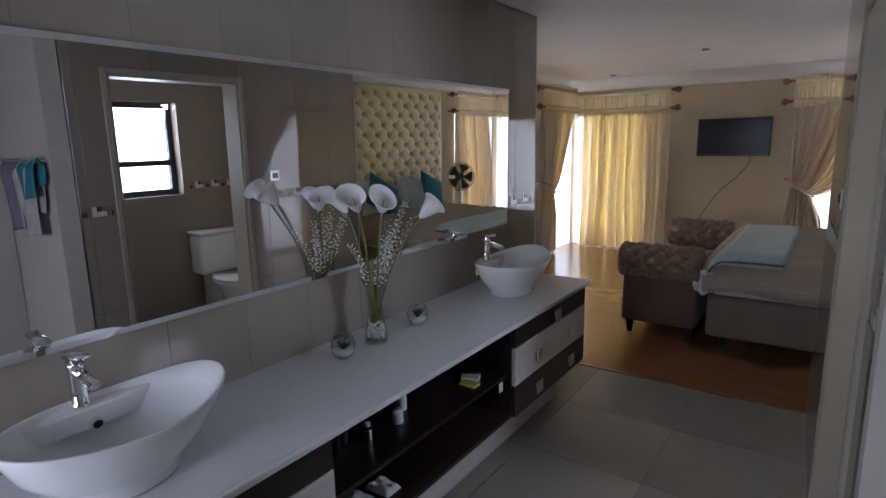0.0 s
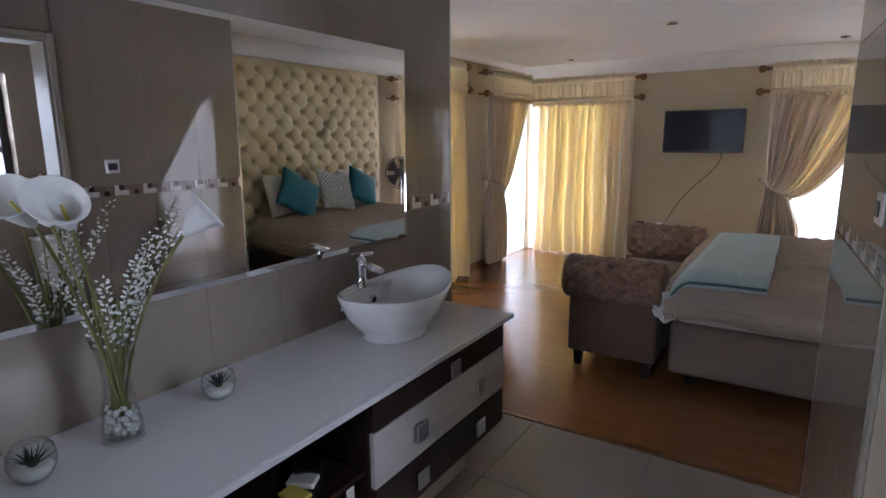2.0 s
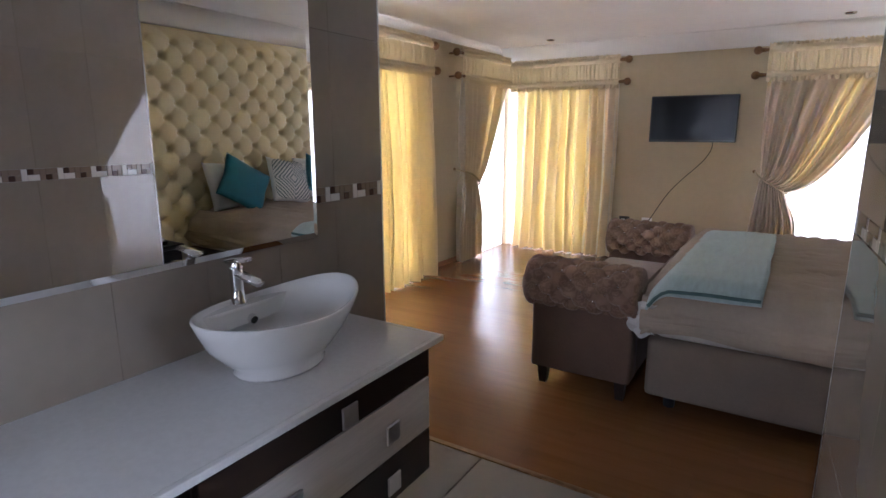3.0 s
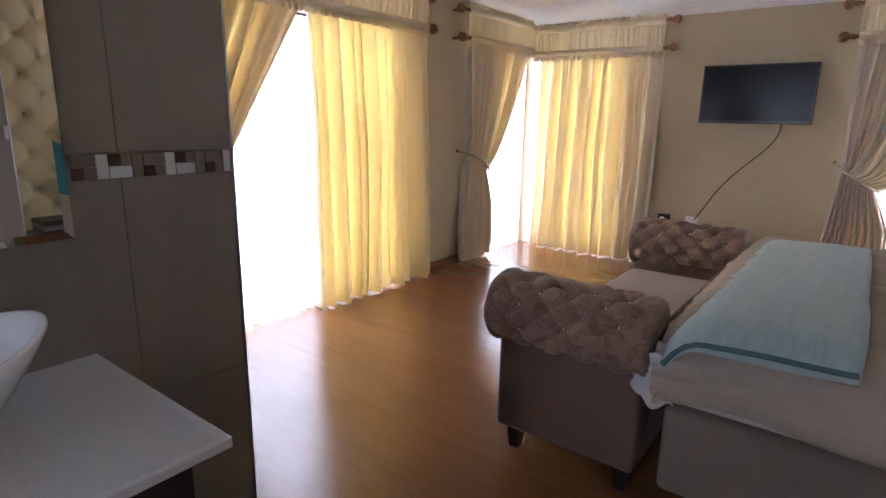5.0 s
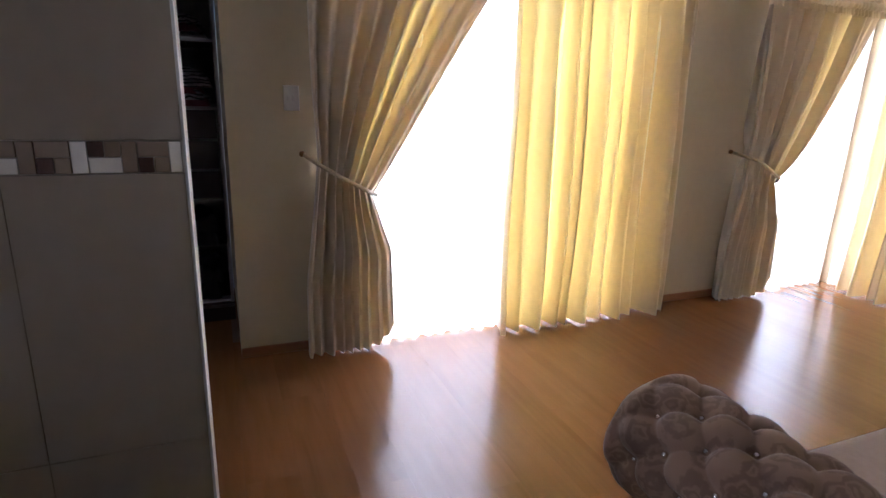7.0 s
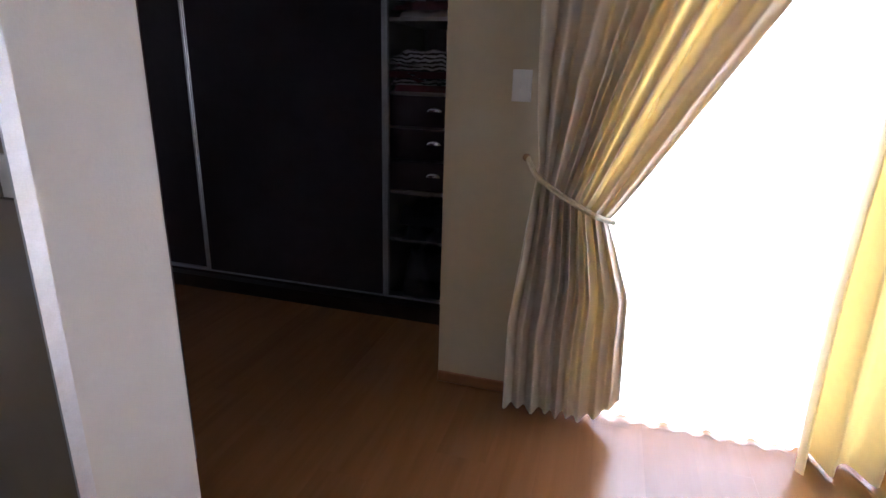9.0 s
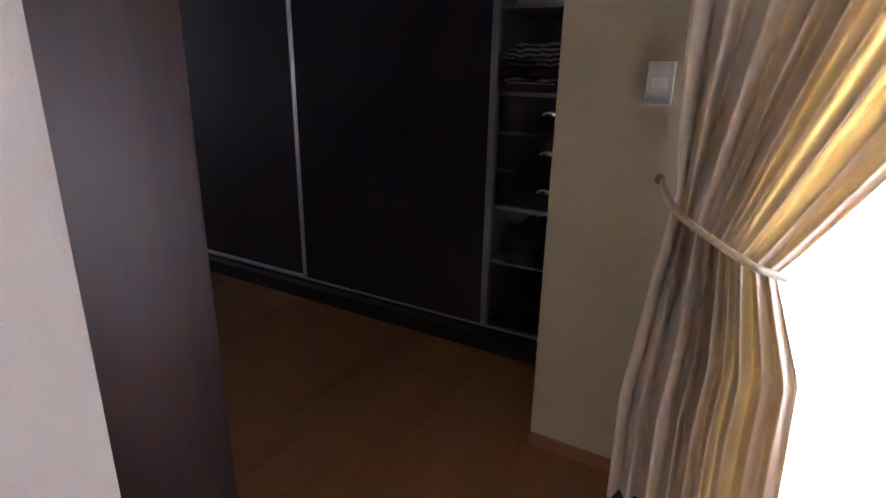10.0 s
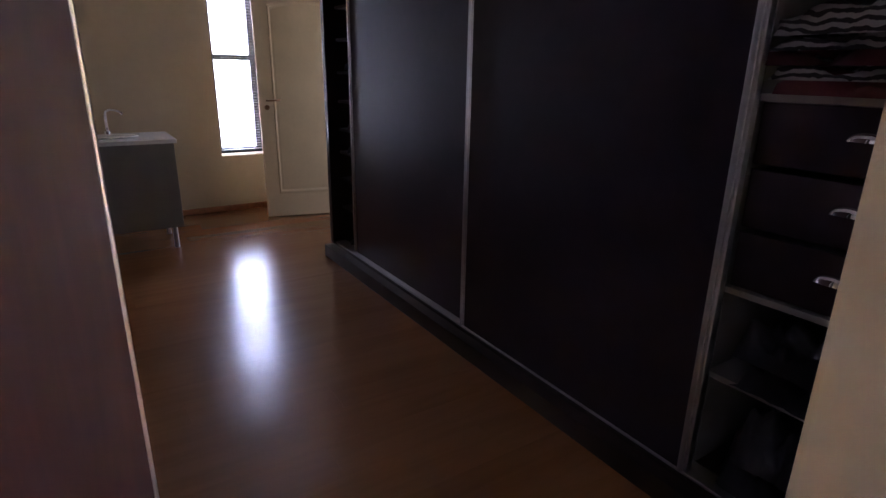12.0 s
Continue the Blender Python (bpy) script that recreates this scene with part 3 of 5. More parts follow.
# mirror over the vanity
mir = thing("wall_mirror", (-1.69, 1.2, 1.08), "long frameless mirror hanging above the vanity", "mirror")
bm = bmesh.new()
MY0, MY1, MZ0, MZ1 = -1.2, 3.05, 1.095, 1.985
inner = [(-1.680, MY0 + 0.02, MZ0 + 0.02), (-1.680, MY1 - 0.02, MZ0 + 0.02), (-1.680, MY1 - 0.02, MZ1 - 0.02), (-1.680, MY0 + 0.02, MZ1 - 0.02)]
outer = [(-1.683, MY0, MZ0), (-1.683, MY1, MZ0), (-1.683, MY1, MZ1), (-1.683, MY0, MZ1)]
back = [(-1.687, a[1], a[2]) for a in outer]
V = [[bm.verts.new(p) for p in q] for q in (inner, outer, back)]
bm.faces.new(V[0])
for a, b in ((V[1], V[0]), (V[2], V[1])):
    for i in range(4):
        bm.faces.new((a[i], a[(i + 1) % 4], b[(i + 1) % 4], b[i]))
bm.faces.new(V[2][::-1])
bmesh.ops.rotate(bm, verts=bm.verts, cent=(-1.687, 0, MZ0), matrix=Matrix.Rotation(radians(0.5), 3, "Y"))
part("mirror_glass", bm, M_MIRROR, mir)


# ---- curtains ----
def along(axis, at, side):
    """Map (along, out, height) to the world for a wall that runs along an axis."""
    return (lambda a, d, z: Vector((at + side * d, a, z))) if axis == "y" else (lambda a, d, z: Vector((a, at + side * d, z)))


def fold(s, k, seed):
    """Uneven folds along a curtain; s counts folds."""
    return math.sin(2 * math.pi * s) + 0.45 * math.sin(2 * math.pi * s * 0.53 + seed) + 0.14 * math.sin(2 * math.pi * s * 2.1 + 2 * seed + k)


def added_backing(t, f, P, ranges, offset, nv):
    """Unseen strips of cloth added behind a curtain to band the daylight coming through."""
    c = P(0, offset, 0) - P(0, 0, 0)
    for u0, u1 in ranges:
        part("added_backing_strip", sheet(8, nv, lambda u, v: f(u0 + (u1 - u0) * u, v) - c), M_PALEBACKING, t, smooth=True)


def curtain_straight(P, a0, a1, ztop, label, seed, folds=11, depth=0.10, flare=0.05):
    t = thing("curtain", P((a0 + a1) / 2, depth, 0.0), label, "curtain", "full length curtains")

    def f(u, v):
        z = ztop * (1 - v) + 0.012 * v
        wob = 0.02 * math.sin(5 * v + 9 * u + seed) * v
        a = a0 + (a1 - a0) * u + wob + flare * (u - 0.5) * v
        amp = 0.026 + 0.046 * min(1, v * 2.5)
        a += (a1 - a0) / folds * (0.17 * math.sin(2 * math.pi * u * folds * 0.31 + seed) + (0.03 + 0.03 * math.sin(u * 17 + seed)) * math.sin(4 * math.pi * u * folds))
        return P(a, depth + amp * fold(u * folds + 0.12 * math.sin(9 * u + seed), 0.6 * v, seed) + 0.02 * v, z)
    part("panel", sheet(folds * 12, 26, f), M_CURTAIN, t, smooth=True)
    rr = random.Random(int(seed * 10))
    spans = []
    for i in range(0, int(folds * 0.66), 2):
        s0 = (i + rr.uniform(0.0, 0.5)) / folds
        spans.append((s0, min(1, s0 + rr.uniform(0.10, 0.5) / folds)))
    # added strips make alternate folds paler; the last one covers the pale third
    added_backing(t, f, P, spans, 0.016, 20)
    added_backing(t, f, P, [(0.68, 1.0)], 0.026, 20)
    return t


def curtain_tied(P, anchor, width, zt, zknob, label, seed, toward=1, folds=7, depth=0.12, base=0.47, gather=0.31, sag=0.93):
    """A curtain drawn to one side: full width at the top, gathered along a slanting tie, spreading a little below."""
    t = thing("curtain", P(anchor, depth, 0.0), label, "curtain", "full length curtains")

    def f(u, v):
        zt_u = zknob - 0.20 * u ** 0.8
        tail = 0.12 * max(0, (u - 0.72) / 0.28) ** 1.5
        if v < 0.6:
            k = 1 - v / 0.6
            z = zt_u + (zt - zt_u) * k
            w = gather + (width - gather) * k ** sag
            left = 0.035 * (1 - k) ** 3
            bulge = -0.02 * math.sin(math.pi * k) * u
        else:
            k = (v - 0.6) / 0.4
            z = zt_u + (0.012 + tail - zt_u) * k
            w = gather + (base - gather) * (0.7 * min(1, k * 2.5) + 0.3 * k)
            left = 0.035 - 0.075 * min(1, 1.6 * k)
            bulge = 0.0
        near = math.exp(-((z - zt_u) / 0.10) ** 2)
        a = anchor + toward * (left + (w - left) * u + bulge)
        d = depth + 0.05 * near * math.sin(math.pi * u)
        amp = (0.022 + 0.024 * min(1, v * 5)) * (1 - 0.55 * near) * min(1, 0.05 + (1 - u) / 0.16) * (1 - 1.1 * max(0, v - 0.6))
        return P(a, d + amp * fold(u * folds + 0.16 * math.sin(11 * u + seed), 0.5 * v, seed), z)
    part("panel", sheet(folds * 16, 60, f), M_CURTAIN, t, smooth=True)

    def lining(u, v):
        p, c = f(u, v), P(0, 0.001 + 0.021 * min(1, (1 - u) / 0.07), 0) - P(0, 0, 0)
        return p - c
    for u0, u1 in ((0.0, 0.36), (0.36, 0.60), (0.635, 0.69), (0.725, 1.0)):
        part("lining", sheet(14, 40, lambda u, v: lining(u0 + (u1 - u0) * u, v)), M_LINING, t, smooth=True)
    # two more unseen layers, added to cut the daylight through the gathered cloth
    part("added_dimming_layer", sheet(folds * 6, 30, lambda u, v: lining(u * 0.52, v) - (P(0, 0.014, 0) - P(0, 0, 0))), M_PALEBACKING, t, smooth=True)
    part("added_lower_layer", sheet(folds * 8, 18, lambda u, v: lining(u * 0.995, 0.58 + 0.415 * v) - (P(0, 0.024 * min(1, (1 - u) / 0.07), 0) - P(0, 0, 0))), M_PALEBACKING, t, smooth=True)
    pts = []
    for i in range(21):
        k = i / 20
        pts.append(P(anchor + toward * (-0.025 + (gather + 0.045) * k), 0.02 + (depth + 0.055) * math.sin(math.pi * 0.5 * min(1, 4 * k)) + 0.03 * math.sin(math.pi * k) - 0.09 * max(0, k - 0.8) * 5 * 0.6, zknob + 0.005 - 0.205 * k ** 0.9))
    part("tieback_rope", tube(pts, 0.011, 8), M_ROPE, t, "twisted gold rope tieback")
    part("tieback_knob", ball(P(anchor - toward * 0.03, 0.03, zknob + 0.005), 0.016), M_BRASS, t)
    return t


def rods(P, a0, a1, fin0, fin1, label, up=0.02):
    """Two poles, one above the other, with ball finials and brackets."""
    t = thing("curtain_rod", P((a0 + a1) / 2, 0.1, 2.27 + up), label, "curtain rod", "double curtain rods")
    for z, d in ((2.27 + up, 0.13), (2.03 + up, 0.15)):
        part("pole", tube([P(a0, d, z), P(a1, d, z)], 0.016, 12), M_BRASS, t)
        for on, a, s in ((fin0, a0, -1), (fin1, a1, 1)):
            if on:
                bm = tube([P(a, d, z), P(a + s * 0.03, d, z), P(a + s * 0.034, d, z)], 0.021, 12)
                me = bpy.data.meshes.new("tmp")
                b2 = ball(P(a + s * 0.068, d, z), 0.042)
                b2.to_mesh(me)
                b2.free()
                bm.from_mesh(me)
                bpy.data.meshes.remove(me)
                part("finial", bm, M_BRASS, t, "round antique brass finial", smooth=True)
                part("bracket", tube([P(a + s * 0.005, 0, z), P(a + s * 0.005, d, z)], 0.011, 8), M_BRASS, t)
    return t


def valance(P, a0, a1, label, seed, up=0.02):
    """Cloth gathered on two poles, with a frilled heading at the top."""
    t = thing("valance", P((a0 + a1) / 2, 0.16, 1.97 + up), label, "valance", "gathered valances")
    n = int((a1 - a0) * 22)
    W = a1 - a0

    def ripple(u, z):
        q = 2 * math.pi * u * n
        return math.sin(q + 2.2 * math.sin(u * 23 + seed) + 3 * z) + 0.6 * math.sin(q * 0.57 + seed + 5 * z) + 0.35 * math.sin(q * 1.9 + 2 * seed)

    def f(u, v):
        z = 2.236 + up - 0.18 * v
        belly = math.sin(math.pi * v)
        return P(a0 + W * u, 0.163 + 0.012 * belly + (0.007 + 0.006 * belly) * ripple(u, 0.4 * z), z)
    part("gathered_cloth", sheet(n * 9, 12, f), M_VALANCE, t, smooth=True)

    def frill(u, v):
        z = 2.300 + up + 0.028 * v
        return P(a0 + W * u, 0.150 + 0.012 * v * math.sin(9 * math.pi * u * n * 0.3 + 2 * math.sin(19 * u)) + 0.010 * v * ripple(u, 2), z + 0.005 * v * ripple(u * 1.3, 1))
    part("frill", sheet(n * 9, 4, frill), M_VALANCE, t, "frilled heading", smooth=True)

    def skirt(u, v):
        return P(a0 + W * u, 0.172 + 0.006 * v + 0.008 * ripple(u, 3), 2.006 + up - 0.045 * v + 0.003 * ripple(u, 1))
    part("skirt", sheet(n * 9, 4, skirt), M_VALANCE, t, "short gathered skirt", smooth=True)
    for z, d, r in ((2.268 + up, 0.13, 0.036), (2.03 + up, 0.15, 0.032)):
        def g(u, v, z=z, d=d, r=r):
            q = 2 * math.pi * v
            rr = r * (1 + 0.07 * ripple(u, z))
            return P(a0 + W * u, d + 0.006 + rr * math.cos(q), z + rr * math.sin(q))
        part("rod_casing", sheet(n * 8, 12, g), M_VALANCE, t, "gathered casing round the pole", smooth=True)
    return t


def sheer(P, a0, a1, z1, label, d=0.045):
    t = thing("sheer_curtain", P((a0 + a1) / 2, d, 0), label, "sheer curtain", "sheer curtains")
    n = int((a1 - a0) * 12)

    def f(u, v):
        return P(a0 + (a1 - a0) * u, d + 0.016 * fold(u * n, 0.5 * v, a0), z1 * (1 - v) + 0.008)
    part("panel", sheet(n * 10, 10, f), M_SHEER, t, smooth=True)
    return t


PW, PN = along("y", XW, 1), along("x", YT, -1)
rods(PW, 3.92, 6.29, True, True, "double brass rod above the sliding door", 0.07)
valance(PW, 3.95, 6.27, "gathered beige valance above the sliding door", 1.0, 0.07)
curtain_tied(PW, 3.98, 1.06, 2.09, 1.085, "beige gold curtain tied back beside the sliding door", 0.7, 1, 9, base=0.44)
curtain_straight(PW, 5.06, 6.38, 2.09, "closed beige gold curtain glowing in the daylight", 1.9, 11)
sheer(PW, 4.12, 6.26, 2.02, "white sheer curtain over the sliding door")
rods(PW, 6.84, 8.05, True, False, "double brass rod above the corner window", 0.06)
valance(PW, 6.86, 8.05, "gathered beige valance above the corner window", 2.0, 0.06)
curtain_tied(PW, 6.93, 1.12, 2.08, 1.08, "beige gold curtain tied back at the corner window", 2.2, 1, 9, base=0.5, sag=0.62)
sheer(PW, 7.1, 8.12, 2.02, "white sheer curtain at the corner window")
rods(PN, -3.24, -1.86, False, True, "double brass rod over the corner window end")
valance(PN, -3.22, -1.88, "gathered beige valance over the corner window end", 3.0)
curtain_straight(PN, -3.16, -1.90, 2.03, "closed beige gold curtain at the corner window", 4.1, 11)
sheer(PN, -3.3, -2.0, 2.02, "white sheer curtain behind the closed curtain")
rods(PN, -0.46, 1.32, True, False, "double brass rod above the end window")
valance(PN, -0.43, 1.30, "gathered beige valance above the end window", 4.0)
curtain_tied(PN, -0.42, 1.12, 2.03, 1.08, "beige gold curtain tied back at the end window", 5.2, 1, 11, base=0.42, gather=0.27, sag=0.55)
sheer(PN, -0.36, 1.36, 2.02, "white sheer curtain at the end window")
PE = along("y", XH, -1)
rods(PE, 6.88, 8.03, True, False, "double brass rod beside the headboard")
valance(PE, 6.90, 8.03, "gathered beige valance beside the headboard", 5.0)
curtain_straight(PE, 6.93, 7.92, 2.03, "closed beige gold curtain beside the headboard", 6.1, 9)
sheer(PE, 7.0, 8.12, 2.02, "white sheer curtain beside the headboard")


# ---- bedroom things ----
def tuft(a, b, sa, sb, share=0.45, wide=0.035):
    """Height of diamond tufting, 0 at the buttons, 1 on the pads."""
    u, v = math.pi * (a / sa + b / sb), math.pi * (a / sa - b / sb)
    crease = (abs(math.sin(u)) * abs(math.sin(v))) ** 0.5
    # dimple round the nearest button
    p, q = round(u / math.pi), round(v / math.pi)
    d2 = ((u / math.pi - p) ** 2 + (v / math.pi - q) ** 2)
    return share * crease + (1 - share) * (1 - math.exp(-d2 / wide))


def headboard():
    y0, y1, z0, z1 = 3.656, 6.62, 0.3, 2.33
    t = thing("headboard", (XH - 0.06, 5.14, 0.0), "tall gold satin headboard with deep diamond tufting", "headboard")
    part("backing", B(XH - 0.055, XH - 0.004, y0, y1, 0.0, z1), M_SATIN, t)

    def f(u, v):
        y, z = y0 + (y1 - y0) * u, z0 + (z1 - z0) * v
        e = min(1, min(u, 1 - u) * 18) * min(1, min(v, 1 - v) * 18)
        return (XH - 0.055 - 0.004 - 0.075 * tuft(y - y0, z - z0, 0.228, 0.254, 0.34, 0.030) * e, y, z)
    bm = sheet(260, 170, f)
    bmesh.ops.reverse_faces(bm, faces=bm.faces)
    part("tufted_pad", bm, M_SATIN, t, smooth=True)
    for i in range(1, 26):
        for j in range(1, 16):
            if (i + j) % 2 == 0:
                bm = ball((XH - 0.066, y0 + i * 0.114, z0 + j * 0.127), 0.011, 0.6, 1, 1, 8, 5)
                part("button", bm, M_SATIN, t, smooth=True)


headboard()


def bed():
    x0, x1, y0, y1 = -0.66, 1.385, 4.42, 6.25
    t = thing("bed", (0.36, 5.33, 0), "double bed with ivory linen on an upholstered base", "bed")
    part("base", B(x0, x1, y0 + 0.02, y1 - 0.02, 0.085, 0.42, bevel=0.03, segs=3), M_BEDBASE, t, "taupe upholstered bed base", smooth=True)
    for x in (x0 + 0.12, x1 - 0.15):
        for y in (y0 + 0.14, y1 - 0.14):
            part("foot", revolve([(0.03, 0.0), (0.035, 0.09)], 14, (x, y, 0)), M_BLACK, t)
    part("mattress", B(x0 + 0.02, x1, y0 + 0.03, y1 - 0.03, 0.42, 0.66, bevel=0.05, segs=3), M_SHEET, t, smooth=True)

    def crease(x, y):
        """Long soft pulls in the cloth, running along the bed."""
        r = 1 - abs(noise.noise(Vector((x * 0.9 + 0.5 * y, y * 9 + 1.4 * x, 2.0))))
        r2 = 1 - abs(noise.noise(Vector((x * 1.7 - y, y * 17, 6.0))))
        return 0.034 * (r ** 5 - 0.25) + 0.014 * (r2 ** 4 - 0.3)

    def f(u, v):
        # cross-section over the bed: puffed hem on the near side, across, hem on the far side
        s = (u - 0.5) * 2
        W = (y1 - y0) / 2 + 0.045
        k = abs(s)
        x = x0 - 0.03 + (x1 - 0.10 - x0) * v
        n = noise.noise(Vector((x * 3, s * 3, 0.3)))
        n2 = noise.noise(Vector((x * 4.5, s * 5, 4)))
        if k < 0.58:
            q = k / 0.58
            y, z = q * (W - 0.16), 0.762 - 0.018 * q ** 4 + 0.012 * n + crease(x, s * 1.5)
        elif k < 0.76:
            a = (k - 0.58) / 0.18 * math.pi / 2
            y, z = W - 0.16 + 0.16 * math.sin(a), 0.744 - 0.15 * (1 - math.cos(a)) + 0.01 * n + crease(x, s * 1.5) * (1 - a / 2)
        elif k < 0.92:
            q = (k - 0.76) / 0.16
            y, z = W + 0.022 * math.sin(q * math.pi) + 0.016 * n2 + 0.4 * crease(x, 1.5 + q), 0.594 - q * (0.10 + 0.03 * n)
        else:
            q = (k - 0.92) / 0.08
            y, z = W + 0.016 * n2 - 0.065 * q, 0.494 - 0.03 * n - 0.03 * math.sin(q * math.pi)
        if v < 0.06:
            z -= 0.07 * (1 - v / 0.06) ** 2 if k < 0.7 else 0
        return (x + 0.01 * n2, 5.335 + math.copysign(y, s), z)
    part("duvet", sheet(190, 120, f), M_LINEN, t, "rumpled ivory duvet", smooth=True)

    def g(u, v):
        y = y0 + 0.02 + (y1 - y0 - 0.04) * u
        n = noise.noise(Vector((y * 4, v * 4, 7)))
        return (x0 - 0.03 - 0.02 * math.sin(math.pi * v) - 0.012 * n, y, 0.72 - 0.27 * v)
    part("duvet_foot", sheet(50, 10, g), M_LINEN, t, smooth=True)

    def hang(u, v):
        # slack corner of the duvet hanging down in soft pleats
        a = math.radians(165 + 125 * u)
        r = 0.03 + 0.055 * v + (0.006 + 0.016 * v) * math.sin(11 * u + 1)
        return (x0 + 0.05 + r * math.cos(a) * 1.15, y0 + 0.055 + r * math.sin(a) * 1.3, 0.70 - 0.29 * v * (1 - 0.35 * u) + 0.012 * math.sin(9 * u))
    ob = part("duvet_corner", sheet(36, 16, hang), M_LINEN, t, "slack duvet corner", smooth=True)
    ob.modifiers.new("thickness", "SOLIDIFY").thickness = 0.008
    for cx, cz, r0, turn in ((x0 - 0.06, 0.565, 0.085, 0.0), (x0 - 0.05, 0.51, 0.08, 0.9), (x0 - 0.02, 0.59, 0.055, -0.8)):
        def ruffle(u, v, cx=cx, cz=cz, r0=r0, turn=turn):
            a = math.radians(70 + 200 * u) + turn
            r = r0 * v
            return (cx + 0.035 + r * math.cos(a), y0 - 0.03 - 0.020 * v * math.sin(16 * u + 3 * turn) - 0.015 * v, cz + r * math.sin(a) * 0.85 + 0.006 * v * math.sin(23 * u))
        ob = part("corner_ruffle", sheet(40, 8, ruffle), M_CUSHWHITE, t, "white cotton corner ruffle", smooth=True)
        ob.modifiers.new("thickness", "SOLIDIFY").thickness = 0.004


bed()


def throw():
    t = thing("bed_throw", (-0.38, 5.2, 0.78), "folded pale teal knitted throw across the foot of the bed", "blanket")
    for lay, (dz, grow) in enumerate(((0.0, 0.0), (0.016, -0.006))):
        def f(u, v, dz=dz, grow=grow):
            x = -0.64 - grow + (0.50 + 2 * grow) * u
            W = 1.78 + 2 * grow
            s = (v - 0.5) * W
            n = noise.noise(Vector((x * 5, s * 4, dz * 50)))
            drop = max(0, abs(s) - 0.74)
            z = 0.772 + dz + 0.006 * n - (2.6 * drop * drop)
            z -= 0.09 * max(0, (0.22 - u) / 0.22) ** 2
            ss = math.copysign(min(abs(s), 0.74 + 0.9 * drop), s)
            return (x + 0.01 * n, 5.16 + ss + 0.05 * (u - 0.5), z)
        bm = sheet(24, 70, f)
        ob = part("layer", bm, M_THROW, t, smooth=True)
        if lay:
            part("edge_binding", tube([Vector(f(i / 16, 0.0)) + Vector((0, -0.004, 0.004)) for i in range(17)], 0.009, 8), M_THROWEDGE, t, "dark teal bound edge")
        so = ob.modifiers.new("thickness", "SOLIDIFY")
        so.thickness, so.offset = 0.012, 1
    return t


throw()


def bench():
    x0, x1 = -1.33, -0.715
    t = thing("tufted_bench", (-1.02, 5.3, 0), "brown damask velvet bench with rolled tufted arms", "bench")
    part("frame", B(x0 + 0.02, x1 - 0.02, 4.44, 6.14, 0.12, 0.36, bevel=0.02, segs=2), M_VELVET, t, smooth=True)
    part("seat", B(x0 + 0.01, x1 - 0.005, 4.60, 5.98, 0.36, 0.50, bevel=0.05, segs=4), M_SEAT, t, "pale taupe velvet seat cushion", smooth=True)
    for yc, s in ((4.465, -1), (6.12, 1)):
        arm = part("arm", B(x0 + 0.015, x1 - 0.015, min(yc - s * 0.10, yc + s * 0.065), max(yc - s * 0.10, yc + s * 0.065), 0.125, 0.58, bevel=0.02, segs=2), M_VELVET, t, smooth=True)
        R = 0.153

        def f(u, v):
            a = 2 * math.pi * u
            x = x0 - 0.02 + (x1 - x0 + 0.03) * v
            e = min(1, min(v, 1 - v) * 9)
            k = tuft(x - x0, a * R, 0.13, 2 * math.pi * R / 7, 0.5, 0.06)
            end = math.sqrt(max(0.0, 1 - max(0, 1 - min(v, 1 - v) / 0.07) ** 2))
            r = R * (0.80 + 0.20 * end) - 0.040 * (1 - k) * e + 0.004 * noise.noise(Vector((x * 9, a * 2, s)))
            if min(v, 1 - v) < 1e-6:
                r = R * 0.72
            return (x, yc - s * 0.005 + 1.08 * r * math.cos(a), 0.645 + r * math.sin(a))
        bm = sheet(168, 110, f, close_u=True)
        for side in (0, 110):
            ring = [v for v in bm.verts if abs(v.co.x - (x0 - 0.02 + (x1 - x0 + 0.03) * (side / 110))) < 1e-5]
            ring.sort(key=lambda v: math.atan2(v.co.z - 0.645, v.co.y - yc))
            try:
                bm.faces.new(ring)
            except ValueError:
                pass
        bmesh.ops.recalc_face_normals(bm, faces=bm.faces)
        roll = part("roll", bm, M_DAMASK, arm, "tufted damask roll with crystal buttons", smooth=True)
        for i in range(0, 11):
            for j in range(-6, 8):
                if (i + j) % 2:
                    continue
                x, a = x0 + i * 0.065, j * math.pi / 7
                if x0 + 0.05 < x < x1 - 0.05 and -math.pi < a <= math.pi:
                    r = R - 0.034
                    q = ball((x, yc - s * 0.005 + 1.08 * r * math.cos(a), 0.645 + r * math.sin(a)), 0.0075, 1, 1, 1, 8, 5)
                    part("crystal_button", q, M_CHROME, arm, "", smooth=True)
    for x in (x0 + 0.07, x1 - 0.08):
        for y in (4.49, 6.09):
            bm = bmesh.new()
            bmesh.ops.create_cone(bm, cap_ends=True, segments=4, radius1=0.030, radius2=0.046, depth=0.125, matrix=pose(x, y, 0.0625, 0, 0, 45))
            part("leg", bm, M_WENGE, t)


bench()


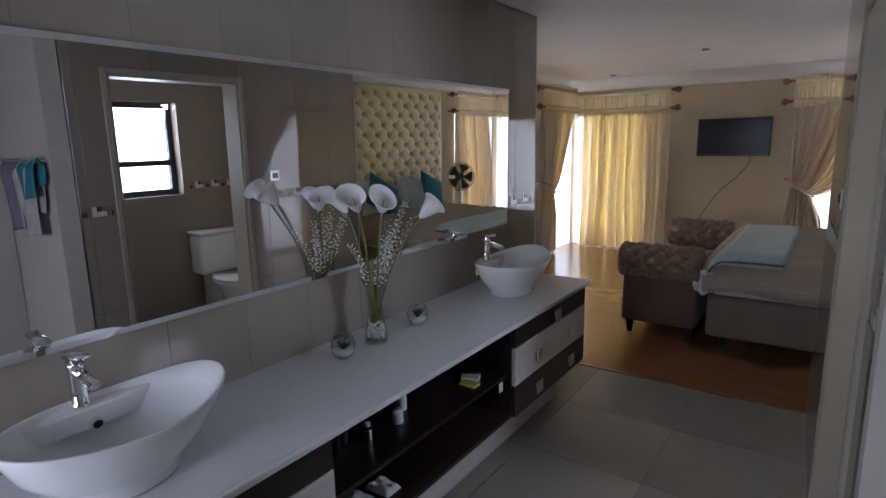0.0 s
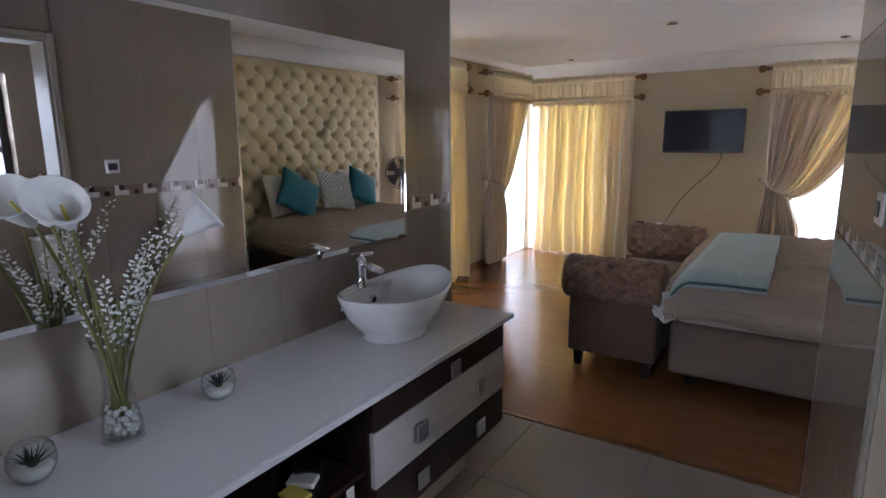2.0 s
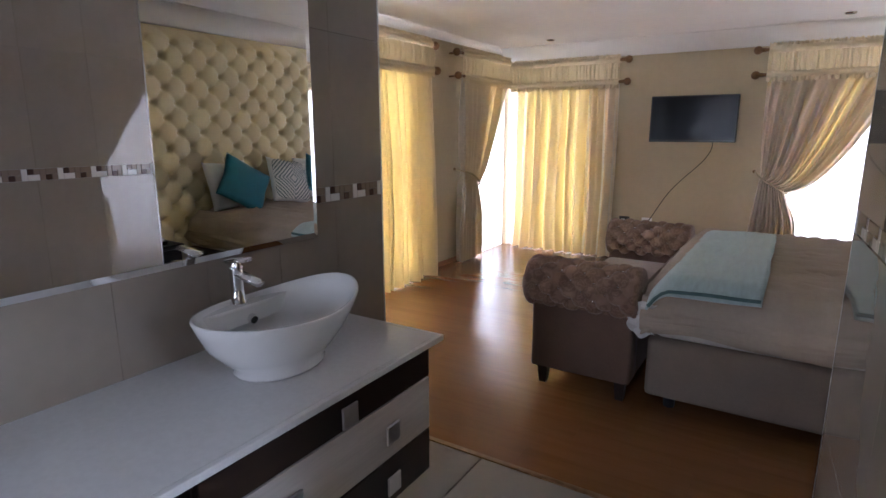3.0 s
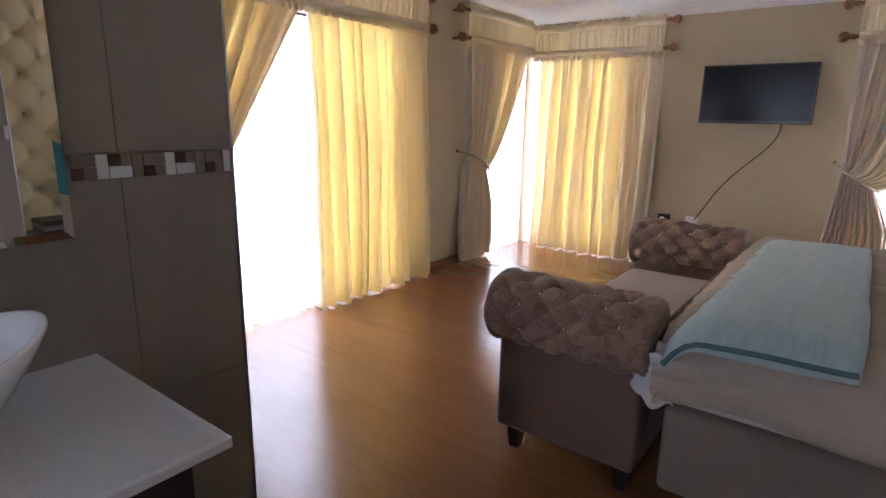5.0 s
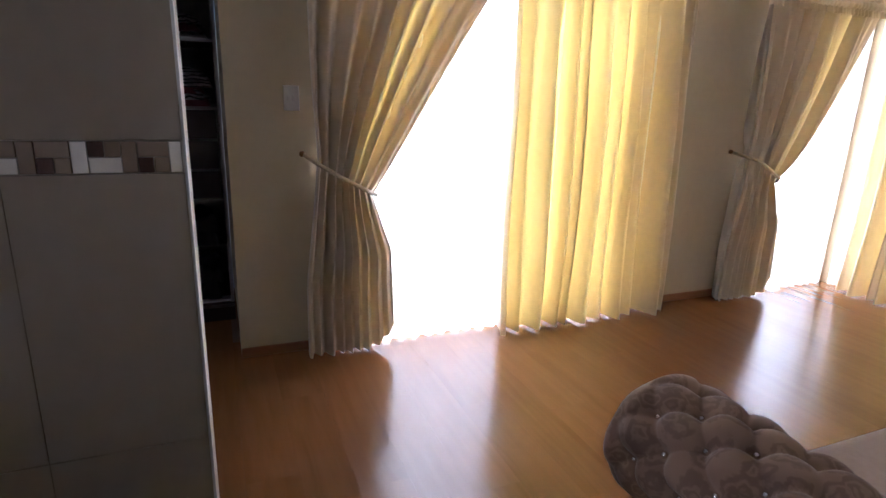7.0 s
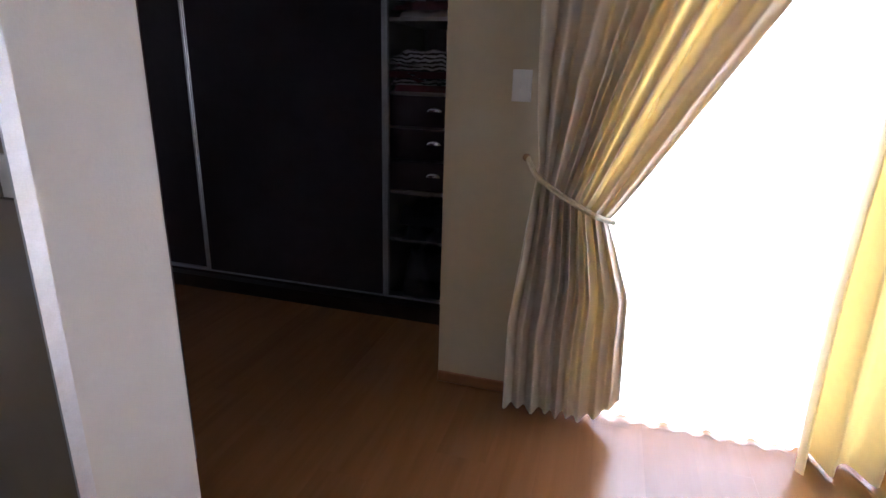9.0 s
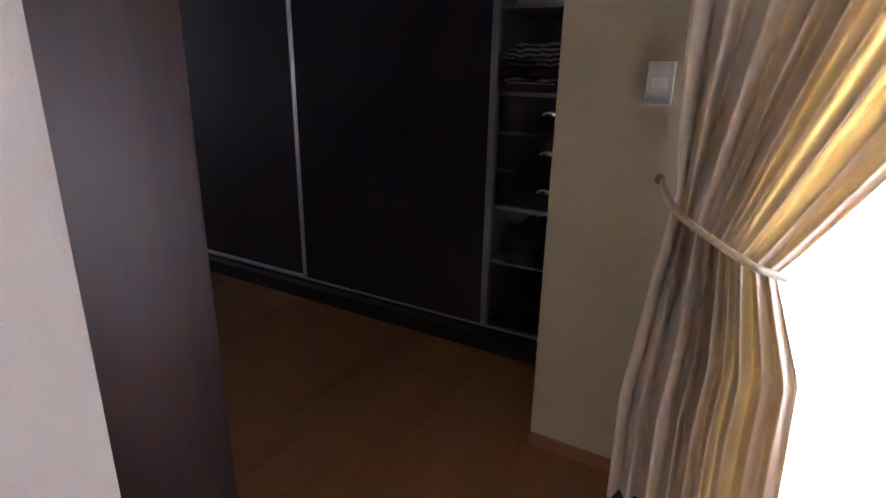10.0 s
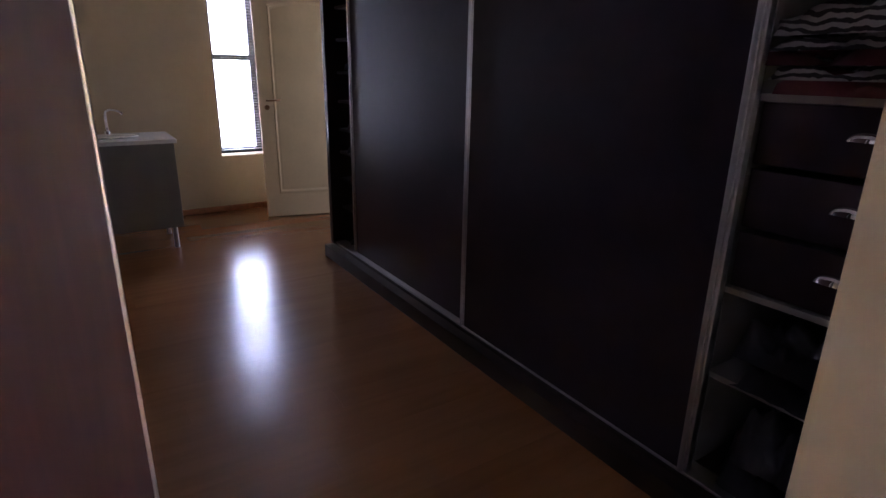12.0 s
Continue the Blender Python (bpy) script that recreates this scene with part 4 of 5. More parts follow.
def cushion(c, w, rot, material, label, face=None, spin=0):
    t = thing("cushion", c, label, "cushion", "cushions on the bed")
    m = pose(*c, *rot) @ pose(0, 0, 0, 0, 0, spin)

    def f(u, v):
        a, b = 2 * u - 1, 2 * v - 1
        k = (max(0, 1 - a * a) * max(0, 1 - b * b)) ** 0.42
        pin = 1 - 0.10 * (1 - abs(a)) * abs(b) - 0.0
        pin2 = 1 - 0.10 * (1 - abs(b)) * abs(a)
        return m @ Vector((a * w / 2 * pin2, b * w / 2 * pin, 0.075 * k))

    def g(u, v):
        p = m.inverted() @ f(u, v)
        return m @ Vector((p.x, p.y, -p.z))
    bm = sheet(24, 24, f)
    me = bpy.data.meshes.new("tmp")
    b2 = sheet(24, 24, g)
    b2.to_mesh(me)
    b2.free()
    bm.from_mesh(me)
    bpy.data.meshes.remove(me)
    bmesh.ops.remove_doubles(bm, verts=bm.verts, dist=1e-4)
    bmesh.ops.recalc_face_normals(bm, faces=bm.faces)
    part("cover", bm, material, t, smooth=True)
    if face:
        for q in range(1, 10):
            # nested diamonds as raised bands
            r0, r1 = q * w * 0.085, q * w * 0.085 + w * 0.038
            for sx, sy in ((1, 1), (1, -1), (-1, 1), (-1, -1)):
                bm2 = bmesh.new()
                vs = []
                n = 8
                for r in (r0, r1):
                    row = []
                    for i in range(n + 1):
                        a, b = sx * r * i / n, sy * r * (1 - i / n)
                        a, b = max(-w * 0.45, min(w * 0.45, a)), max(-w * 0.45, min(w * 0.45, b))
                        k = (max(0, 1 - (2 * a / w) ** 2) * max(0, 1 - (2 * b / w) ** 2)) ** 0.42
                        row.append(bm2.verts.new(m @ Vector((a, b, 0.075 * k + 0.004))))
                    vs.append(row)
                for i in range(n):
                    bm2.faces.new((vs[0][i], vs[0][i + 1], vs[1][i + 1], vs[1][i]))
                part("stripe", bm2, face, t, "grey woven diamond stripe")
    return t


cushion((1.17, 4.78, 0.965), 0.46, (0, -72, 0), M_CUSHWHITE, "white pillow against the headboard")
cushion((1.17, 5.85, 0.965), 0.46, (0, -72, 0), M_CUSHWHITE, "white pillow beside the far cushions")
cushion((0.98, 4.80, 0.985), 0.47, (0, -62, 0), M_TEAL, "teal velvet scatter cushion", None, 36)
cushion((0.94, 5.30, 0.98), 0.46, (0, -64, 0), M_CUSHWHITE, "white scatter cushion with grey diamond stripes", M_STRIPE, 12)
cushion((0.96, 5.76, 0.985), 0.42, (0, -66, 0), M_TEAL, "teal velvet scatter cushion with tassels", None, 26)


def television():
    t = thing("television", (-1.08, 8.07, 1.38), "black flat television mounted on the wall", "television")
    part("housing", B(-1.51, -0.645, 8.035, 8.09, 1.385, 1.875, bevel=0.006, segs=2), M_BLACK, t)
    part("screen", B(-1.495, -0.66, 8.031, 8.036, 1.41, 1.862), M_SCREEN, t)
    part("bezel_strip", B(-1.495, -0.66, 8.030, 8.036, 1.39, 1.405), M_BLACK, t)
    part("wall_bracket", B(-1.25, -0.9, 8.09, 8.2, 1.5, 1.75), M_BLACK, t)
    c = thing("power_cable", (-1.2, 8.18, 0.48), "thin black cable hanging down to the sockets", "cable")
    pts = []
    for i in range(25):
        k = i / 24
        pts.append((-0.88 - 0.62 * k ** 1.5 + 0.04 * math.sin(7 * k), 8.17, 1.42 - 0.94 * k + 0.06 * math.sin(math.pi * k)))
    part("cord", tube(pts, 0.005, 6), M_BLACK, c)


television()


def plate(name, at, w, h, axis, label, category, holes=0):
    t = thing(name, at, label, category)
    x, y, z = at
    if axis == "x":
        part("plate", B(x - 0.006, x + 0.006, y - w / 2, y + w / 2, z - h / 2, z + h / 2, bevel=0.003, segs=2), M_WHITE, t)
        for k in (-1, 1):
            part("rocker", B(x + 0.006, x + 0.011, y + k * 0.012 - 0.008, y + k * 0.012 + 0.008, z - 0.014, z + 0.014, bevel=0.002), M_WHITE, t)
    else:
        part("plate", B(x - w / 2, x + w / 2, y - 0.006, y + 0.006, z - h / 2, z + h / 2, bevel=0.003, segs=2), M_WHITE, t)
        for k in (-1, 1):
            part("rocker", B(x + k * 0.02 - 0.008, x + k * 0.02 + 0.008, y - 0.011, y - 0.006, z + 0.005, z + 0.03, bevel=0.002), M_WHITE, t)
        for dx, dz in ((0, -0.012), (-0.014, -0.03), (0.014, -0.03)):
            part("socket_hole", tube([(x + dx, y - 0.008, z + dz), (x + dx, y - 0.0055, z + dz)], 0.005, 8), M_BLACK, t)
    return t


plate("light_switch", (XW + 0.006, 3.91, 1.362), 0.075, 0.12, "x", "white light switch plate on the beige wall", "switch")
plate("wall_socket", (-1.50, YT - 0.006, 0.45), 0.115, 0.115, "y", "white wall socket below the television", "socket")
so = thing("wall_socket", (-1.76, YT - 0.006, 0.45), "dark wall socket with a plug and adaptor", "socket")
part("plate", B(-1.82, -1.70, YT - 0.012, YT, 0.395, 0.505, bevel=0.003), M_DARKFRAME, so)
part("plug", B(-1.79, -1.75, YT - 0.055, YT - 0.012, 0.42, 0.475, bevel=0.008, segs=2), M_WHITE, so)

for x, y in ((-1.075, 5.97), (-2.55, 7.62), (0.17, 7.62)):
    t = thing("downlight", (x, y, CEIL), "small unlit round downlight in the ceiling", "downlight", "ceiling downlights")
    part("rim", revolve([(0.045, 0.0), (0.048, -0.004), (0.042, -0.012), (0.034, -0.010), (0.034, 0.0)], 24, (x, y, CEIL)), M_CHROME, t)
    part("bulb", revolve([(0.033, -0.002), (0.02, -0.006), (0.0, -0.007)], 20, (x, y, CEIL)), M_BLACK, t)

rc = thing("red_cloth", (-0.98, 4.85, 0.5), "crumpled red cloth on the bench seat", "cloth")


def redf(u, v):
    x, y = -1.07 + 0.14 * u + 0.03 * v, 4.74 + 0.42 * v
    return (x, y, 0.507 + 0.06 * abs(noise.noise(Vector((u * 3, v * 6, 2)))) + 0.02 * math.sin(math.pi * u) * (1 - 0.5 * v))


ob = part("fabric", sheet(14, 26, redf), M_RED, rc, smooth=True)
ob.modifiers.new("thickness", "SOLIDIFY").thickness = 0.004


def nightstand(y0):
    t = thing("nightstand", (1.2, y0 + 0.22, 0), "dark wooden nightstand with pale striped drawer fronts", "nightstand")
    part("body", B(1.0, XH - 0.16, y0, y0 + 0.44, 0.06, 0.52), M_WENGE, t)
    part("top", B(0.98, XH - 0.155, y0 - 0.015, y0 + 0.455, 0.52, 0.545, bevel=0.003), M_WENGE, t)
    for z0, m in ((0.08, M_WENGE), (0.225, M_WHITEBOARD), (0.37, M_WENGE)):
        d = part("drawer", B(0.982, 0.999, y0 + 0.01, y0 + 0.43, z0, z0 + 0.138, bevel=0.002), m, t)
        part("handle", B(0.968, 0.982, y0 + 0.19, y0 + 0.25, z0 + 0.045, z0 + 0.095, bevel=0.003), M_ALU, d)
    for dx in (1.03, XH - 0.20):
        for dy in (0.04, 0.40):
            part("foot", B(dx - 0.02, dx + 0.02, y0 + dy - 0.02, y0 + dy + 0.02, 0, 0.06), M_BLACK, t)
    return t


nightstand(3.70)
for k, m in enumerate((M_WENGE, M_WHITEBOARD, M_WENGE)):
    b = thing("book", (1.2, 3.92, 0.545 + 0.03 * k), "thin book stacked on the nightstand", "book", "stack of books")
    part("cover", B(1.04 + 0.01 * k, 1.28, 3.80, 4.05 - 0.02 * k, 0.5455 + 0.03 * k, 0.5745 + 0.03 * k, bevel=0.003), m, b)


def fan():
    x, y = 1.12, 6.70
    t = thing("pedestal_fan", (x, y, 0), "black pedestal fan standing beside the bed", "fan")
    part("base", revolve([(0.20, 0.0), (0.20, 0.015), (0.06, 0.04), (0.03, 0.06), (0.0, 0.06)], 28, (x, y, 0)), M_BLACK, t, smooth=True)
    part("pole", tube([(x, y, 0.05), (x, y, 1.05)], 0.013, 10), M_CHROME, t)
    c, ax = Vector((x, y, 1.09)), Vector((-0.80, -0.58, 0.0)).normalized()
    a, b = ax.cross(Vector((0, 0, 1))).normalized(), Vector((0, 0, 1))
    part("motor", tube([c - ax * 0.12, c - ax * 0.02], 0.055, 16), M_BLACK, t)
    hub = part("hub", tube([c - ax * 0.02, c + ax * 0.03], 0.03, 14), M_BLACK, t)
    for i in range(5):
        th = i * 2 * math.pi / 5

        def f(u, v, th=th):
            r, q = 0.03 + 0.155 * u, th + (v - 0.5) * (0.55 + 0.45 * u)
            return c + ax * (0.02 * (v - 0.5)) + r * (math.cos(q) * a + math.sin(q) * b)
        ob = part("blade", sheet(8, 6, f), M_BLACK, hub, smooth=True)
        ob.modifiers.new("thickness", "SOLIDIFY").thickness = 0.003
    cage = part("cage", tube([c + 0.205 * (math.cos(k) * a + math.sin(k) * b) for k in np.linspace(0, 2 * math.pi, 41)], 0.006, 6), M_BLACK, t)
    for i in range(36):
        th = i * 2 * math.pi / 36
        d = math.cos(th) * a + math.sin(th) * b
        for s in (-1, 1):
            part("wire", tube([c + s * ax * 0.06 + 0.03 * d, c + s * ax * 0.058 + 0.12 * d, c + s * ax * 0.04 + 0.18 * d, c + 0.205 * d], 0.0018, 4), M_BLACK, cage)


fan()


# ---- windows ----
def window(name, axis, at, a0, a1, z0, z1, mullions, transoms, label):
    t = thing(name, (at, (a0 + a1) / 2, z0) if axis == "y" else ((a0 + a1) / 2, at, z0), label, "window", "", "structure")

    def bx(s, e, lo, hi, w=0.025):
        return B(at - w, at + w, s, e, lo, hi) if axis == "y" else B(s, e, at - w, at + w, lo, hi)
    fr = 0.05
    for s, e, lo, hi in ((a0, a0 + fr, z0, z1), (a1 - fr, a1, z0, z1), (a0 + fr, a1 - fr, z0, z0 + fr), (a0 + fr, a1 - fr, z1 - fr, z1)):
        part("window_frame", bx(s, e, lo, hi), M_DARKFRAME, t)
    for k in mullions:
        part("mullion", bx(k - 0.03, k + 0.03, z0 + fr, z1 - fr), M_DARKFRAME, t)
    for k in transoms:
        part("transom", bx(a0 + fr, a1 - fr, k - 0.025, k + 0.025, 0.022), M_DARKFRAME, t)
    g = part("pane", bx(a0 + fr, a1 - fr, z0 + fr, z1 - fr, 0.003), M_GLASS, t)
    g.visible_shadow = False
    return t


window("window_1", "y", XW - 0.14, 4.15, 6.22, 0.02, 2.08, (5.185,), (), "dark framed glass sliding door")
window("window_2", "y", XW - 0.14, 7.15, 8.12, 0.02, 2.08, (), (), "dark framed corner window")
window("window_3", "x", YT + 0.14, -3.28, -2.04, 0.02, 2.08, (-2.66,), (), "dark framed corner window end")
window("window_4", "x", YT + 0.14, -0.33, 1.36, 0.02, 2.08, (0.515,), (), "dark framed end window")
window("window_8", "y", XH + 0.14, 7.05, 8.12, 0.02, 2.08, (), (), "dark framed corner window beside the headboard")
window("window_5", "y", 1.62, 2.05, 2.60, 1.18, 2.0, (), (1.47,), "small dark framed toilet window")
window("window_6", "x", -1.86, -4.07, -3.64, 0.53, 2.05, (), (1.42,), "tall narrow dressing room window")


# ---- dressing passage ----
def folded_pile(at, sx, sy, heights, mats, label, seed):
    """A pile of folded clothes."""
    t = thing("clothes_pile", at, label, "clothes", "clothes in the wardrobe")
    z = at[2]
    for i, (h, m) in enumerate(zip(heights, mats)):
        z0 = z

        def f(u, v, z0=z0, h=h, i=i):
            a, b = 2 * u - 1, 2 * v - 1
            k = (max(0, 1 - abs(a) ** 5) * max(0, 1 - abs(b) ** 5)) ** 0.4
            n = noise.noise(Vector((a * 2.2 + seed, b * 2.2 + i * 3.1, seed))) + 0.5 * noise.noise(Vector((a * 6 + i, b * 6, seed)))
            return (at[0] + a * sx / 2 * (1 + 0.08 * n), at[1] + b * sy / 2 * (1 + 0.16 * n) + 0.02 * math.sin(i * 2 + seed), z0 + h * k * (0.8 + 0.9 * n + 0.25 * math.sin(5 * a + 3 * b + i)))
        bm = sheet(24, 24, f)
        ob = part("garment", bm, m, t, smooth=True)
        z += h * 0.7
    return t


def sliding_door(t, x, y0, y1, z0, z1, s, board):
    d = part("sliding_door", B(x - 0.012, x + 0.012, y0 + 0.03, y1 - 0.03, z0, z1), board, t)
    for ya in (y0, y1 - 0.034):
        bm = B(x - 0.016, x + 0.016, ya, ya + 0.034, z0, z1, bevel=0.003)
        box(bm, x + s * 0.016, x + s * 0.024, ya + 0.010, ya + 0.024, z0, z1, bevel=0.002)
        part("stile", bm, M_ALU, d, "aluminium edge profile")
    return d


def wardrobe_long():
    XF, XB, y0, y1, zt = -4.06, -4.73, 0.10, 3.59, CEIL - 0.01
    t = thing("wardrobe", (-4.4, 1.8, 0), "long black built-in wardrobe with sliding doors and open bays", "wardrobe")
    part("plinth", B(XB, XF + 0.10, y0, y1, 0, 0.085), M_WENGE, t)
    part("base_board", B(XB, XF + 0.04, y0, y1, 0.085, 0.10), M_WENGE, t)
    part("floor_track", B(XF - 0.05, XF + 0.035, y0, y1, 0.10, 0.112, bevel=0.003), M_ALU, t, "aluminium floor track")
    part("end_panel", B(XB, XF + 0.05, y0, y0 + 0.05, 0.10, zt), M_WENGE, t)
    part("end_panel", B(XB, XF + 0.05, y1 - 0.02, y1, 0.10, zt), M_CARCASS, t)
    part("back_panel", B(XB, XB + 0.012, y0 + 0.05, y1 - 0.02, 0.10, zt), M_CARCASS, t, "pale grey carcass back")
    part("divider", B(XB + 0.012, XF - 0.05, 0.50, 0.518, 0.10, zt), M_CARCASS, t)
    part("divider", B(XB + 0.012, XF - 0.05, 3.04, 3.058, 0.10, zt), M_CARCASS, t)
    part("pelmet", B(XF - 0.05, XF + 0.035, y0 + 0.05, y1 - 0.02, CEIL - 0.12, zt), M_WENGE, t)
    for z in (0.37, 0.58, 0.77, 0.93, 1.12, 1.31, 1.52, 1.72, 1.92):
        part("shelf", B(XB + 0.012, XF - 0.03, y0 + 0.05, 0.50, z - 0.009, z + 0.009), M_WENGE, t)
    for z, x1 in ((0.45, XF - 0.03), (0.735, XF - 0.03), (1.285, XF - 0.03), (1.66, XF - 0.03), (2.0, XF - 0.03)):
        part("shelf", B(XB + 0.012, x1, 3.058, y1 - 0.02, z - 0.009, z + 0.009), M_CARCASS, t, "pale grey shelf")
    for z in (0.748, 0.928, 1.108):
        d = part("drawer", B(XB + 0.05, XF - 0.045, 3.07, y1 - 0.03, z, z + 0.165, bevel=0.002), M_BLACKDOOR, t)
        def cup(u, v, z=z):
            a, b = math.pi * u, math.pi * 0.5 * v
            return (XF - 0.046 + 0.022 * math.cos(b) * math.sin(a) ** 0.6, 3.33 - 0.045 * math.cos(a) * (1 - 0.15 * v), z + 0.085 + 0.026 * math.sin(b) * (0.35 + 0.65 * math.sin(a)))
        part("handle", sheet(18, 8, cup), M_CHROME, d, "small chrome cup handle", smooth=True)
    sliding_door(t, XF - 0.012, 0.43, 1.83, 0.112, CEIL - 0.12, 1, M_BLACKDOOR)
    sliding_door(t, XF + 0.018, 1.79, 3.085, 0.112, CEIL - 0.12, 1, M_BLACKDOOR)
    return XF


wardrobe_long()
folded_pile((-4.27, 3.30, 1.295), 0.42, 0.44, (0.05, 0.05, 0.05, 0.05, 0.06), (M_CLOTHRED, M_STRIPED, M_CLOTHRED, M_STRIPED, M_STRIPED), "untidy pile of striped and maroon clothes", 1)
folded_pile((-4.29, 3.31, 1.67), 0.38, 0.42, (0.05, 0.06, 0.05), (M_CLOTHPALE, M_CLOTHRED, M_STRIPED), "untidy maroon and striped clothes on a shelf", 2)
folded_pile((-4.27, 3.34, 0.46), 0.40, 0.38, (0.13, 0.10), (M_CLOTHDARK, M_CLOTHDARK), "crumpled dark clothes on a pale shelf", 3)
folded_pile((-4.27, 3.36, 0.112), 0.42, 0.36, (0.16, 0.12), (M_CLOTHDARK, M_CLOTHDARK), "dark clothes at the bottom of the bay", 4)
for k, z in enumerate((0.112, 0.379, 0.589, 0.779, 0.939, 1.129, 1.329)):
    sh = thing("shoe", (-4.25, 0.32, z), "dark leather shoe on a narrow shelf", "shoe", "shoes in the wardrobe")

    def f(u, v, z=z):
        a = 2 * math.pi * v
        w = 0.042 * (0.75 + 0.3 * math.sin(math.pi * min(1, u * 1.15)))
        h = 0.05 + 0.045 * max(0, 1 - u * 1.6)
        e = math.sqrt(max(0, 1 - (2 * u - 1) ** 6)) + 0.02
        return (-4.34 + 0.26 * u, 0.30 + 0.02 * (k % 3) + w * e * math.cos(a), z + 0.001 + max(0, h * e * (0.5 + 0.5 * math.sin(a))))
    part("upper", sheet(16, 14, f), (M_CLOTHDARK, M_BROWN, M_CLOTHRED)[k % 3], sh, smooth=True)


def wardrobe_brown():
    XF = -2.565
    t = thing("wardrobe", (-2.3, 1.6, 0), "brown woodgrain wardrobe with aluminium edged sliding doors", "wardrobe")
    part("side_panel", B(XF + 0.004, -1.958, 2.885, 2.91, 0.0, CEIL - 0.01), M_BROWN, t, "brown woodgrain side panel")
    part("side_panel", B(XF + 0.06, -2.0, 0.30, 0.325, 0.0, CEIL - 0.01), M_BROWN, t)
    part("plinth", B(XF + 0.05, -2.0, 0.325, 2.885, 0.0, 0.085), M_WENGE, t)
    part("carcass", B(XF + 0.07, -2.0, 0.325, 2.885, 0.085, CEIL - 0.01), M_WENGE, t)
    part("floor_track", B(XF + 0.002, XF + 0.069, 0.30, 2.884, 0.086, 0.10), M_ALU, t)
    sliding_door(t, XF + 0.02, 1.60, 2.884, 0.10, CEIL - 0.05, -1, M_BROWN)
    sliding_door(t, XF + 0.048, 0.33, 1.63, 0.10, CEIL - 0.05, -1, M_BROWN)


wardrobe_brown()


def panel_door(m, w, h, name, label, frame_label=None):
    """A moulded panel door; local x along the leaf from the hinge, y its thickness."""
    t = thing(name, m.translation, label, "door", "", "structure")

    def put(bm):
        bmesh.ops.transform(bm, verts=bm.verts, matrix=m)
        return bm
    part("leaf", put(B(0, w, -0.02, 0.02, 0.008, h, bevel=0.003)), M_CREAM, t)
    for s in (-1, 1):
        for x0, x1, z0, z1 in ((0.12, w - 0.12, 0.22, h - 0.20),):
            bm = bmesh.new()
            arch = 0.06
            out = [(x0, z0), (x1, z0)] + [(x1 - (x1 - x0) * i / 12, z1 + arch * math.sin(math.pi * i / 12)) for i in range(13)]
            cx, cz = (x0 + x1) / 2, (z0 + z1) / 2
            rows = []
            for k, d in ((1.0, 0.0), (0.975, 0.004), (0.95, 0.004), (0.92, 0.0005), (0.86, 0.002)):
                rows.append([bm.verts.new((cx + (a - cx) * k, s * (0.0205 + d), cz + (b - cz) * (1 - (1 - k) * 0.6))) for a, b in out])
            for p, q in zip(rows, rows[1:]):
                for i in range(len(out)):
                    j = (i + 1) % len(out)
                    bm.faces.new((p[i], p[j], q[j], q[i]))
            bm.faces.new(rows[-1])
            bmesh.ops.recalc_face_normals(bm, faces=bm.faces)
            part("moulded_panel", put(bm), M_CREAM, t)
        hd = tube([(w - 0.065, s * 0.02, 1.06), (w - 0.065, s * 0.055, 1.06), (w - 0.075, s * 0.062, 1.06), (w - 0.18, s * 0.062, 1.065)], 0.008, 8)
        part("door_handle", put(hd), M_BRASS, t, "brass lever handle", smooth=True)
        part("key_plate", put(tube([(w - 0.065, s * 0.0195, 1.0), (w - 0.065, s * 0.026, 1.0)], 0.022, 14)), M_BRASS, t)
    return t


panel_door(pose(-4.73, -1.03, 0, 0, 0, -13), 0.84, 2.04, "door_1", "open cream panel door with brass lever")


def grey_cabinet():
    x0, x1, y0, y1 = -3.12, -2.08, -1.15, -0.60
    t = thing("sink_cabinet", (-2.6, -0.9, 0), "grey cabinet with a white top on short metal legs", "cabinet")
    part("body", B(x0 + 0.01, x1, y0, y1, 0.17, 0.80, bevel=0.003), M_GREYBOX, t)
    part("top", B(x0 - 0.01, x1, y0 - 0.01, y1 + 0.012, 0.80, 0.83, bevel=0.004, segs=2), M_STONE, t, "white worktop")
    for x in (x0 + 0.07, x1 - 0.07):
        for y in (y0 + 0.06, y1 - 0.06):
            part("leg", tube([(x, y, 0.0), (x, y, 0.17)], 0.018, 12), M_ALU, t, "round metal leg")
    part("sink_bowl", revolve([(0.15, 0.0), (0.16, 0.006), (0.15, 0.010), (0.13, 0.008), (0.10, -0.02), (0.0, -0.022)], 24, (-2.72, -0.86, 0.831), 1.2, 0.8), M_ALU, t, smooth=True)
    f = thing("kitchen_tap", (-2.72, -1.05, 0.83), "chrome swan neck tap on the grey cabinet", "tap")
    part("spout", tube([(-2.72, -1.05, 0.83), (-2.72, -1.05, 0.97), (-2.73, -1.03, 1.005), (-2.76, -1.0, 1.02), (-2.81, -0.96, 1.01), (-2.83, -0.94, 0.99)], 0.010, 10), M_CHROME, f, smooth=True)
    part("tap_base", revolve([(0.025, 0), (0.022, 0.03), (0.012, 0.035)], 16, (-2.72, -1.05, 0.83)), M_CHROME, f)


